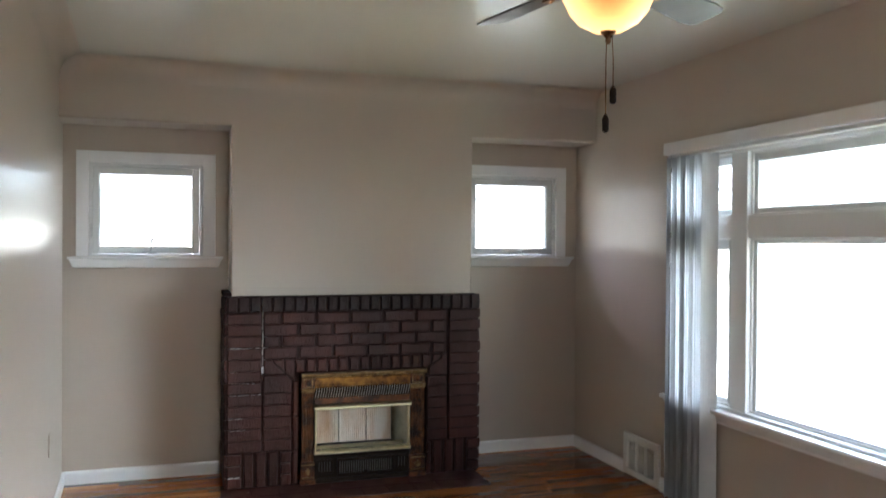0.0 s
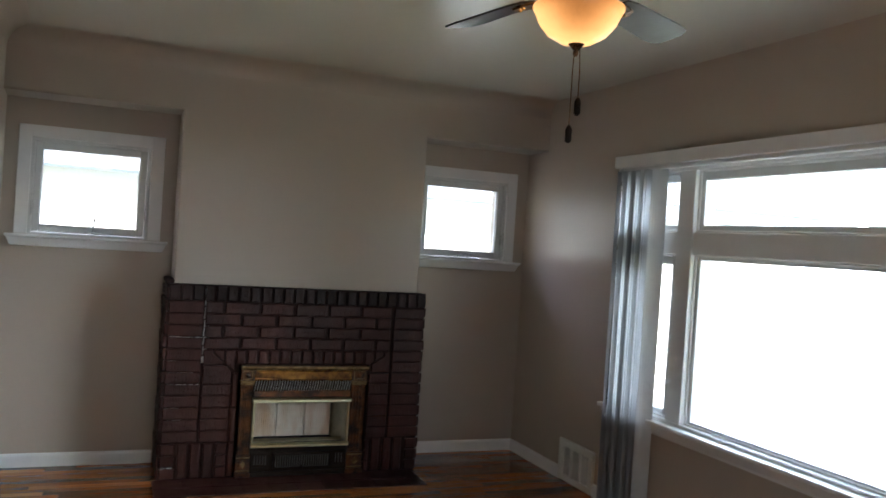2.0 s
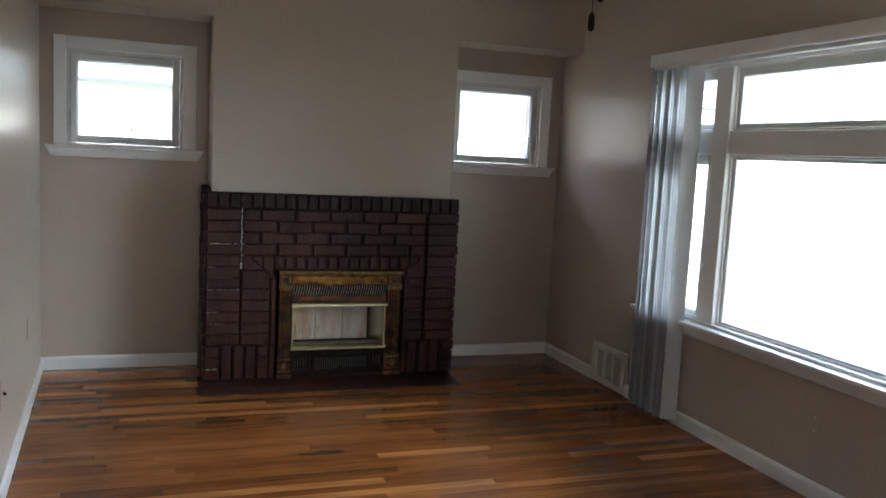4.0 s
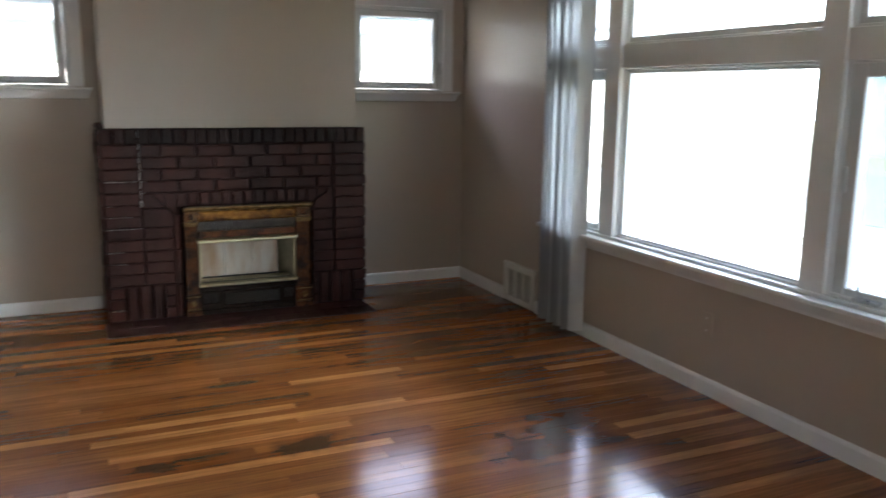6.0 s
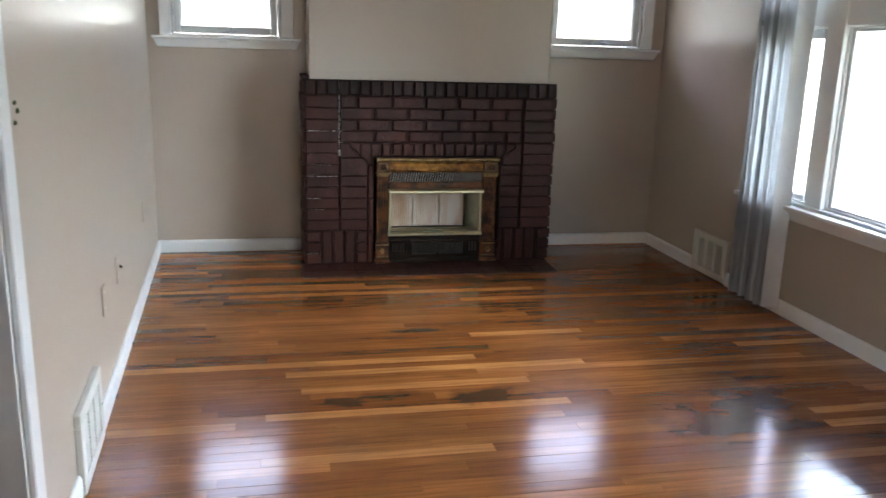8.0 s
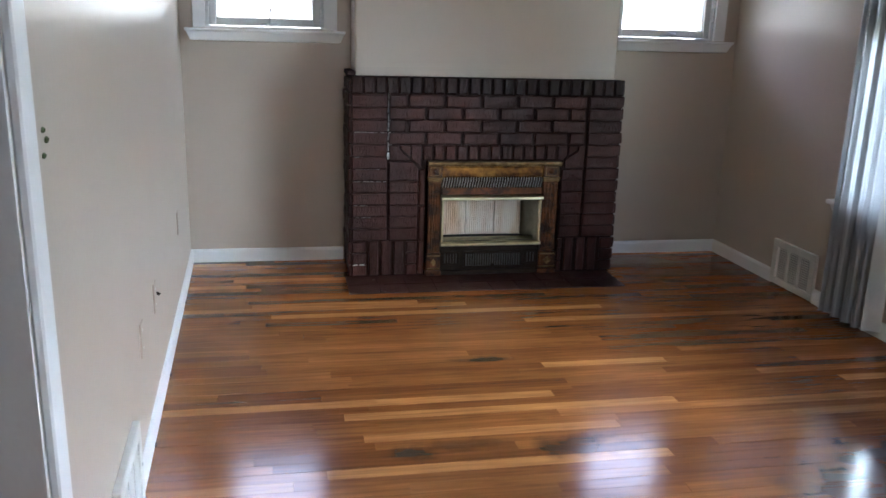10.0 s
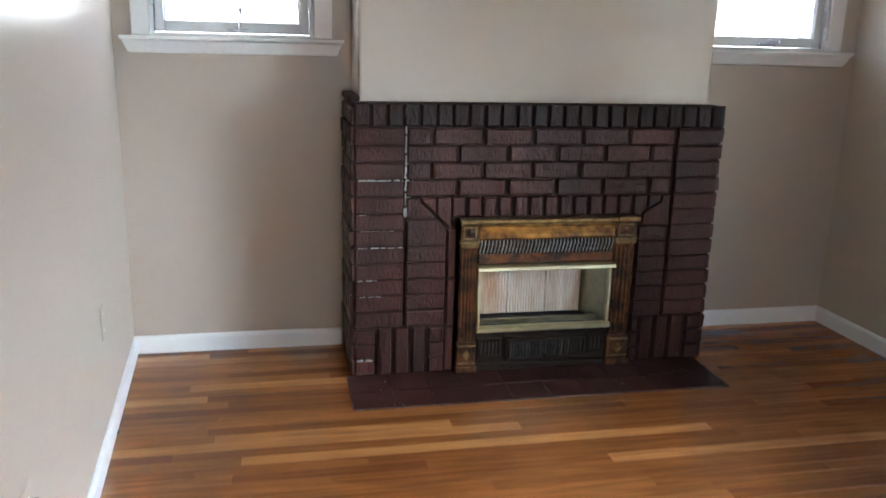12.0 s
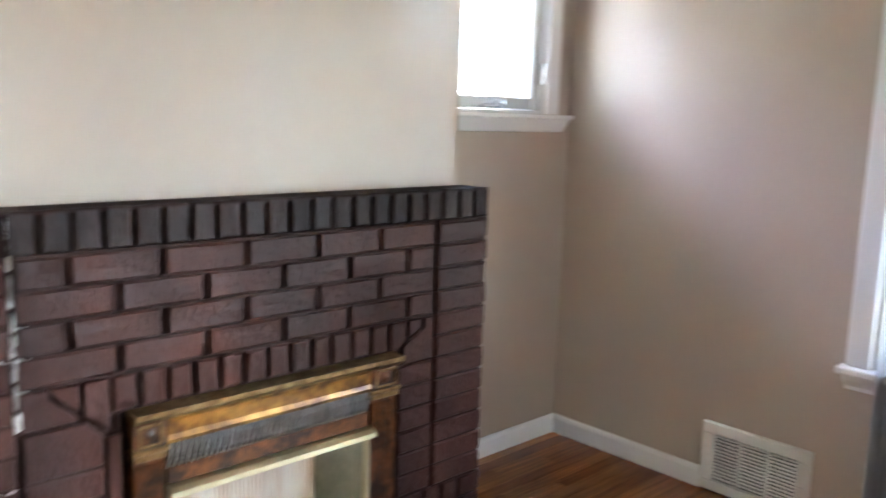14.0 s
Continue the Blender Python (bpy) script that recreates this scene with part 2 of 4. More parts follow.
def floor_wood():
    """Varnished oak strips: a tone for each board, grain along it, and dark water stains."""
    m = bpy.data.materials.new("varnished oak strip")
    m.use_nodes = True
    n, l = m.node_tree.nodes, m.node_tree.links
    b = n["Principled BSDF"]
    geo, info = n.new("ShaderNodeNewGeometry"), n.new("ShaderNodeObjectInfo")
    rnd = n.new("ShaderNodeMath")
    rnd.operation = "ADD"
    l.new(info.outputs["Random"], rnd.inputs[0])
    l.new(geo.outputs["Random Per Island"], rnd.inputs[1])
    fr = n.new("ShaderNodeMath")
    fr.operation = "FRACT"
    l.new(rnd.outputs[0], fr.inputs[0])
    tone = n.new("ShaderNodeValToRGB")
    e = tone.color_ramp.elements
    e[0].position, e[0].color = 0.0, (0.140, 0.045, 0.0122, 1)
    e[1].position, e[1].color = 1.0, (0.42, 0.185, 0.058, 1)
    for p, c in ((0.25, (0.188, 0.063, 0.0165, 1)), (0.82, (0.258, 0.095, 0.0265, 1))):
        k = e.new(p)
        k.color = c
    l.new(fr.outputs[0], tone.inputs[0])
    off = n.new("ShaderNodeVectorMath")
    off.operation = "MULTIPLY_ADD"
    comb = n.new("ShaderNodeCombineXYZ")
    l.new(fr.outputs[0], comb.inputs[0])
    l.new(fr.outputs[0], comb.inputs[2])
    off.inputs[1].default_value = (37, 0, 11)
    l.new(comb.outputs[0], off.inputs[0])
    l.new(geo.outputs["Position"], off.inputs[2])
    mp = n.new("ShaderNodeMapping")
    mp.inputs["Scale"].default_value = (2.2, 45, 1)
    l.new(off.outputs[0], mp.inputs[0])
    grain = n.new("ShaderNodeTexNoise")
    grain.inputs["Scale"].default_value, grain.inputs["Detail"].default_value, grain.inputs["Distortion"].default_value = 1.6, 6, 0.6
    l.new(mp.outputs[0], grain.inputs["Vector"])
    gr = n.new("ShaderNodeMapRange")
    gr.inputs["From Min"].default_value, gr.inputs["From Max"].default_value = 0.3, 0.72
    gr.inputs["To Min"].default_value, gr.inputs["To Max"].default_value = 1.40, 0.74
    l.new(grain.outputs["Fac"], gr.inputs["Value"])
    mul = n.new("ShaderNodeMix")
    mul.data_type, mul.blend_type = "RGBA", "MULTIPLY"
    mul.inputs[0].default_value = 1.0
    l.new(tone.outputs[0], mul.inputs[6])
    l.new(gr.outputs[0], mul.inputs[7])
    # cloudy darkening of the old finish
    cloud = n.new("ShaderNodeTexNoise")
    cloud.inputs["Scale"].default_value, cloud.inputs["Detail"].default_value = 1.7, 5
    l.new(geo.outputs["Position"], cloud.inputs["Vector"])
    cr = n.new("ShaderNodeMapRange")
    cr.inputs["From Min"].default_value, cr.inputs["From Max"].default_value = 0.35, 0.65
    cr.inputs["To Min"].default_value, cr.inputs["To Max"].default_value = 0.78, 1.16
    l.new(cloud.outputs["Fac"], cr.inputs["Value"])
    mul2 = n.new("ShaderNodeMix")
    mul2.data_type, mul2.blend_type = "RGBA", "MULTIPLY"
    mul2.inputs[0].default_value = 1.0
    l.new(mul.outputs[2], mul2.inputs[6])
    l.new(cr.outputs[0], mul2.inputs[7])
    col = mul2.outputs[2]
    warp = n.new("ShaderNodeTexNoise")
    warp.inputs["Scale"].default_value, warp.inputs["Detail"].default_value = 7, 5
    l.new(geo.outputs["Position"], warp.inputs["Vector"])
    # stains: centre, half sizes, strength
    for x, y, sx, sy, k in STAINS:
        d = n.new("ShaderNodeVectorMath")
        d.operation = "SUBTRACT"
        l.new(geo.outputs["Position"], d.inputs[0])
        d.inputs[1].default_value = (x, y, 0)
        s = n.new("ShaderNodeVectorMath")
        s.operation = "MULTIPLY"
        s.inputs[1].default_value = (1 / sx, 1 / sy, 0)
        l.new(d.outputs[0], s.inputs[0])
        ln = n.new("ShaderNodeVectorMath")
        ln.operation = "LENGTH"
        l.new(s.outputs[0], ln.inputs[0])
        w = n.new("ShaderNodeMath")
        w.operation = "MULTIPLY_ADD"
        w.inputs[1].default_value = 2.4
        l.new(warp.outputs["Fac"], w.inputs[0])
        l.new(ln.outputs["Value"], w.inputs[2])
        mr = n.new("ShaderNodeMapRange")
        mr.interpolation_type = "SMOOTHSTEP"
        mr.inputs["From Min"].default_value, mr.inputs["From Max"].default_value = 1.35, 2.3
        mr.inputs["To Min"].default_value, mr.inputs["To Max"].default_value = k, 0.0
        l.new(w.outputs[0], mr.inputs["Value"])
        st = n.new("ShaderNodeMix")
        st.data_type = "RGBA"
        st.inputs[7].default_value = (0.026, 0.015, 0.009, 1)
        l.new(mr.outputs[0], st.inputs[0])
        l.new(col, st.inputs[6])
        col = st.outputs[2]
    l.new(col, b.inputs["Base Color"])
    ro = n.new("ShaderNodeMapRange")
    ro.inputs["To Min"].default_value, ro.inputs["To Max"].default_value = 0.12, 0.21
    l.new(warp.outputs["Fac"], ro.inputs["Value"])
    l.new(ro.outputs[0], b.inputs["Roughness"])
    bp = n.new("ShaderNodeBump")
    b.inputs["Coat Weight"].default_value, b.inputs["Coat Roughness"].default_value = 0.10, 0.14
    bp.inputs["Strength"].default_value, bp.inputs["Distance"].default_value = 0.12, 0.004
    ripple, hsum = n.new("ShaderNodeTexNoise"), n.new("ShaderNodeMath")
    ripple.inputs["Scale"].default_value, ripple.inputs["Detail"].default_value = 14, 0
    l.new(geo.outputs["Position"], ripple.inputs["Vector"])
    hsum.operation = "MULTIPLY_ADD"
    hsum.inputs[1].default_value = 0.01
    l.new(grain.outputs["Fac"], hsum.inputs[0])
    l.new(ripple.outputs["Fac"], hsum.inputs[2])
    l.new(hsum.outputs[0], bp.inputs["Height"])
    l.new(bp.outputs[0], b.inputs["Normal"])
    return m


STAINS = [(2.44, -2.84, 0.38, 0.16, 0.78), (1.60, -2.50, 0.26, 0.10, 0.8), (0.97, -2.49, 0.14, 0.06, 0.8), (1.43, -1.70, 0.15, 0.04, 0.8),
          (2.66, -2.70, 0.20, 0.12, 0.8), (1.16, -2.44, 0.22, 0.05, 0.5)]
OAK = floor_wood()


# ---- building tools ----
def box(bm, x0, x1, y0, y1, z0, z1, bevel=0.0, segments=1):
    r = bmesh.ops.create_cube(bm, size=1.0, matrix=Matrix.Translation(((x0 + x1) / 2, (y0 + y1) / 2, (z0 + z1) / 2)) @ Matrix.Diagonal((abs(x1 - x0), abs(y1 - y0), abs(z1 - z0), 1)))
    if bevel:
        edges = {e for v in r["verts"] for e in v.link_edges}
        bmesh.ops.bevel(bm, geom=list(edges), offset=bevel, segments=segments, profile=0.5, affect="EDGES")
    return bm


def boxes(*rows, bevel=0.0):
    bm = bmesh.new()
    for r in rows:
        box(bm, *r, bevel=bevel)
    return bm


def prism(bm, outline, a, b, place):
    """A solid from an outline (p, q), drawn along r from a to b; place(p, q, r) gives its points."""
    v0 = [bm.verts.new(place(p, q, a)) for p, q in outline]
    v1 = [bm.verts.new(place(p, q, b)) for p, q in outline]
    k = len(outline)
    bm.faces.new(v0)
    bm.faces.new(v1[::-1])
    for i in range(k):
        bm.faces.new((v0[i], v1[i], v1[(i + 1) % k], v0[(i + 1) % k]))
    bmesh.ops.recalc_face_normals(bm, faces=bm.faces)
    return bm


def lathe(bm, profile, x=0.0, y=0.0, seg=32):
    rings = [[bm.verts.new((x + r * math.cos(2 * math.pi * i / seg), y + r * math.sin(2 * math.pi * i / seg), z)) for i in range(seg)] for r, z in profile]
    for a, b in zip(rings, rings[1:]):
        for i in range(seg):
            bm.faces.new((a[i], a[(i + 1) % seg], b[(i + 1) % seg], b[i]))
    bm.faces.new(rings[0][::-1])
    bm.faces.new(rings[-1])
    bmesh.ops.recalc_face_normals(bm, faces=bm.faces)
    return bm


def tube(bm, points, radius, seg=8):
    rings = []
    for i, p in enumerate(points):
        a, b = Vector(points[max(i - 1, 0)]), Vector(points[min(i + 1, len(points) - 1)])
        d = (b - a).normalized()
        s = d.orthogonal().normalized()
        u = d.cross(s)
        rings.append([bm.verts.new(Vector(p) + radius * (math.cos(2 * math.pi * k / seg) * s + math.sin(2 * math.pi * k / seg) * u)) for k in range(seg)])
    for a, b in zip(rings, rings[1:]):
        k0 = min(range(seg), key=lambda k: (b[k].co - a[0].co).length)
        for k in range(seg):
            bm.faces.new((a[k], a[(k + 1) % seg], b[(k + 1 + k0) % seg], b[(k + k0) % seg]))
    bm.faces.new(rings[0][::-1])
    bm.faces.new(rings[-1])
    bmesh.ops.recalc_face_normals(bm, faces=bm.faces)
    return bm


def part(name, bm, mat, parent=None, label="", smooth=False):
    me = bpy.data.meshes.new(name)
    if smooth:
        for f in bm.faces:
            f.smooth = True
    bm.to_mesh(me)
    bm.free()
    me.materials.append(mat)
    ob = new(name, me)
    if parent:
        ob.parent = parent
    if label:
        ob["label"] = label
    return ob


def thing(name, label, category, m=None, group="", kind=""):
    ob = tagged(new(name), label, category, group, kind)
    if m:
        ob.matrix_world = m
    return ob


def structure(name, bm, mat, label, category, m=None, smooth=False):
    ob = tagged(part(name, bm, mat, smooth=smooth), label, category, kind="structure")
    if m:
        ob.matrix_world = m
    return ob


# ---- the room ----
BACK, BREAST, RIGHT, REAR = 0.015, -0.274, 3.432, -6.6
CEILING, COVE = 2.53, 0.12
SLOPE = 0.0495                                  # the west wall runs a little out of square
LEFT = Matrix.Translation((0.0, 0.0, 0.0)) @ Matrix(((math.sin(math.atan(SLOPE)), math.cos(math.atan(SLOPE)), 0, 0),
                                                         (-math.cos(math.atan(SLOPE)), math.sin(math.atan(SLOPE)), 0, 0), (0, 0, 1, 0), (0, 0, 0, 1)))
# window openings in the north wall (x) and in the east wall (y)
NL, NR, NZ0, NZ1 = (0.145, 0.810), (2.595, 3.262), 1.385, 1.955
EY0, EY1, EZ0, EZ1 = -3.675, -1.265, 0.600, 1.985
BX0, BX1 = 0.968, 2.517                          # chimney breast
D0, D1 = 3.615, 4.50                              # doorway along the west wall

bm = boxes((-0.35, NL[0], BACK, 0.25, -0.2, 2.9), (NL[1], NR[0], BACK, 0.25, -0.2, 2.9), (NR[1], 3.7, BACK, 0.25, -0.2, 2.9))
for a, b in (NL, NR):
    box(bm, a, b, BACK, 0.25, -0.2, NZ0)
    box(bm, a, b, BACK, 0.25, NZ1, 2.9)
structure("wall_north", bm, WALL, "taupe painted plaster wall of the window alcoves", "wall")


def rounded_breast():
    """The chimney breast and the lintels over the alcoves in one skin, with soft plaster arrises."""
    z = 2.182
    out = [(-0.30, 2.75), (-0.30, z), (BX0, z), (BX0, 1.10), (BX1, 1.10), (BX1, z), (RIGHT + 0.1, z), (RIGHT + 0.1, 2.75)]
    bm = prism(bmesh.new(), out, BREAST, BACK + 0.01, lambda p, q, r: (p, r, q))
    front = [e for e in bm.edges if all(abs(v.co.y - BREAST) < 1e-5 for v in e.verts) and max(v.co.z for v in e.verts) < 2.5]
    made = bmesh.ops.bevel(bm, geom=front, offset=0.014, segments=4, profile=0.5, affect="EDGES")
    for f in made["faces"]:
        f.smooth = True
    return bm


structure("chimney_breast", rounded_breast(), WALL, "taupe plaster chimney breast and alcove lintels above brick fireplace", "wall")

bm = boxes((RIGHT, RIGHT + 0.24, EY1, BACK, -0.2, 2.9), (RIGHT, RIGHT + 0.24, REAR, EY0, -0.2, 2.9),
           (RIGHT, RIGHT + 0.24, EY0, EY1, -0.2, EZ0), (RIGHT, RIGHT + 0.24, EY0, EY1, EZ1, 2.9))
structure("wall_east", bm, WALL, "taupe painted plaster wall with picture window", "wall")
bm = boxes((-0.3, D0, -0.16, 0.0, -0.2, 2.9), (D1, 6.9, -0.16, 0.0, -0.2, 2.9), (D0, D1, -0.16, 0.0, 2.05, 2.9))
structure("wall_west", bm, WALL, "taupe semi-gloss plaster wall with a doorway", "wall", LEFT)
SWX, SWZ = (0.9, 2.7), (0.80, 2.05)              # unseen recess added behind the start of the walk for the fill lamp
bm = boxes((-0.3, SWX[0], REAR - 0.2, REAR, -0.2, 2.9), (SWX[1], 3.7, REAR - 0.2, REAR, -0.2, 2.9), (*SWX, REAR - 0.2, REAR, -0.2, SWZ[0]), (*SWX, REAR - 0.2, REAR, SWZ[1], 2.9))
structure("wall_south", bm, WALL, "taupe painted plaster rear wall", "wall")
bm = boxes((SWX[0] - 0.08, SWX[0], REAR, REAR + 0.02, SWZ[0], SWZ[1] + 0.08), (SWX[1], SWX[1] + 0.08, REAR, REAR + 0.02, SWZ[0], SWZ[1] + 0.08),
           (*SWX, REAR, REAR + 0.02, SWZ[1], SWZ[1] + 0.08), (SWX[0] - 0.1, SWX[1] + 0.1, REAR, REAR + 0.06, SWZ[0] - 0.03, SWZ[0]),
           (*SWX, REAR - 0.12, REAR - 0.06, *SWZ))   # white panel closing the recess behind the lamp
structure("added_window_4", bm, TRIM, "unseen white-cased rear recess added to hold the fill lamp", "window")
# the hall beyond the doorway
bm = boxes((3.0, 3.1, -1.4, -0.16, -0.2, 2.9), (5.3, 5.4, -1.4, -0.16, -0.2, 2.9), (3.0, 5.4, -1.5, -1.4, -0.2, 2.9))
structure("hall_wall", bm, WALL, "taupe painted hall wall beyond the doorway", "wall", LEFT)
structure("hall_floor", boxes((3.0, 5.4, -1.5, -0.0, -0.2, -0.004)), OAK, "brown oak hall floor", "floor", LEFT)

# ceiling with plaster coves
bm = boxes((-1.9, 3.9, REAR - 0.3, 0.4, CEILING, CEILING + 0.15))

arc = [(COVE * (1 - math.sin(a)), CEILING - COVE * (1 - math.cos(a))) for a in [k * math.pi / 16 for k in range(9)]]
section = arc + [(-0.01, CEILING - COVE), (-0.01, CEILING + 0.004), (COVE, CEILING + 0.004)]
structure("ceiling", bm, CEIL, "ivory glossy plaster ceiling", "ceiling")
# plaster coves along the north and west walls
for place, a, b in ((lambda p, q, r: (r, BREAST - p, q), -0.2, 3.55), (lambda p, q, r: LEFT @ Vector((r, p, q)), 0.15, 6.5)):
    bm = prism(bmesh.new(), section, a, b, place)
    for f in bm.faces:
        f.smooth = len(f.verts) == 4
    for e in bm.edges:
        e.smooth = e.calc_face_angle(0.0) < 0.5
    structure("cove", bm, WALL, "taupe plaster cove rounding wall into ceiling", "cove")
structure("roof", boxes((-2.2, 3.95, -7.2, 0.75, 2.95, 3.1)), ROOFING, "flat grey roof slab", "roof")


# ---- baseboards ----
def skirting(name, a, b, place, m=None):
    outline = [(0, 0.0), (0.014, 0.0), (0.014, 0.066), (0.010, 0.076), (0.005, 0.081), (0, 0.081)]
    return structure(name, prism(bmesh.new(), outline, a, b, place), TRIM, "white painted wooden baseboard", "baseboard", m)


skirting("baseboard", 0.0, BX0 - 0.05, lambda p, q, r: (r, BACK - p, q))
skirting("baseboard", BX1 + 0.03, RIGHT, lambda p, q, r: (r, BACK - p, q))
skirting("baseboard", BACK - 0.014, -0.712, lambda p, q, r: (RIGHT - p, r, q))
skirting("baseboard", -1.118, REAR, lambda p, q, r: (RIGHT - p, r, q))
skirting("baseboard", 0.0, 2.665, lambda p, q, r: (r, p, q), LEFT)
skirting("baseboard", 3.08, D0 - 0.09, lambda p, q, r: (r, p, q), LEFT)
skirting("baseboard", D1 + 0.09, 6.6, lambda p, q, r: (r, p, q), LEFT)
skirting("baseboard", 0.2, RIGHT, lambda p, q, r: (r, REAR + p, q))


# ---- alcove windows ----
def crank(parent, x, y, z, up=False):
    bm = bmesh.new()
    box(bm, x - 0.045, x + 0.045, y - 0.026, y, z, z + 0.014, 0.004, 2)
    base = part("crank_base", bm, METAL, parent, "pale metal crank housing")
    bm = bmesh.new()
    tip = (x + 0.012, y - 0.035, z + 0.085) if up else (x + 0.05, y - 0.045, z + 0.012)
    tube(bm, [(x, y - 0.018, z + 0.008), (x + 0.006, y - 0.03, z + 0.026), tip], 0.005)
    lathe(bm, [(0.003, tip[2] - 0.004), (0.008, tip[2]), (0.008, tip[2] + 0.012), (0.003, tip[2] + 0.016)], tip[0], tip[1], 10)
    part("crank_handle", bm, METAL, base, smooth=True)


def alcove_window(name, x0, x1, left_ear, up):
    w = thing(name, "small white-painted awning window with crank, blown-out daylight", "window", kind="structure")
    c0, c1, top = x0 - 0.07, x1 + 0.078, NZ1 + 0.072
    face = BACK - 0.02
    for nm, r in (("casing", (c0, x0, face, BACK, NZ0 + 0.0, top)), ("casing", (x1, c1, face, BACK, NZ0, top)), ("casing", (x0, x1, face, BACK, NZ1, top))):
        part(nm, boxes(r, bevel=0.003), TRIM, w)
    bm = boxes((x0, x0 + 0.018, BACK, 0.16, NZ0, NZ1), (x1 - 0.018, x1, BACK, 0.16, NZ0, NZ1), (x0 + 0.018, x1 - 0.018, BACK, 0.16, NZ1 - 0.018, NZ1),
               (x0 + 0.018, x1 - 0.018, BACK, 0.16, NZ0, NZ0 + 0.012))
    part("jamb", bm, SASH, w)
    # crown-like stool with mitred, sloping ends
    e0, e1 = (c0 - 0.043 if left_ear else c0), c1 + 0.045
    bm = bmesh.new()
    prism(bm, [(0, 1.383), (0.062, 1.383), (0.062, 1.370), (0.050, 1.362), (0.028, 1.318), (0.012, 1.314), (0, 1.314)], 0, 1,
          lambda p, q, r: ((e0 + (0.062 - p) * 0.75 * left_ear, e1 - (0.062 - p) * 0.75)[r], BACK - p, q))
    part("window_sill", bm, TRIM, w, "white moulded sill with mitred ends")
    # sash
    s0, s1, z0, z1 = x0 + 0.020, x1 - 0.020, NZ0 + 0.014, NZ1 - 0.020
    g0, g1, h0, h1 = x0 + 0.058, x1 - 0.060, 1.446, 1.889
    ya, yb = BACK + 0.012, BACK + 0.052
    sash = part("sash", boxes((s0, g0, ya, yb, z0, z1), (g1, s1, ya, yb, z0, z1), (g0, g1, ya, yb, h1, z1), (g0, g1, ya, yb, z0, h0), bevel=0.004), SASH, w, "grey-white sash frame")
    bead = boxes((g0, g0 + 0.006, ya + 0.012, yb - 0.004, h0, h1), (g1 - 0.006, g1, ya + 0.012, yb - 0.004, h0, h1))
    part("glazing_bead", bead, SASH, sash)
    p = part("pane", boxes((g0 - 0.004, g1 + 0.004, ya + 0.024, ya + 0.028, h0 - 0.004, h1 + 0.004)), GLASS, sash, "clear glass pane")
    p.visible_shadow = False
    for x in (x0 + 0.012, x1 - 0.020):
        bm = bmesh.new()
        box(bm, x, x + 0.010, face - 0.004, BACK + 0.02, 1.50, 1.585, 0.003)
        part("latch", bm, METAL, w, "small metal sash latch")
    crank(w, (x0 + x1) / 2 + 0.02, ya, z0 + 0.004, up)
    return w


alcove_window("window_1", NL[0], NL[1], True, True)
alcove_window("window_2", NR[0], NR[1], False, False)


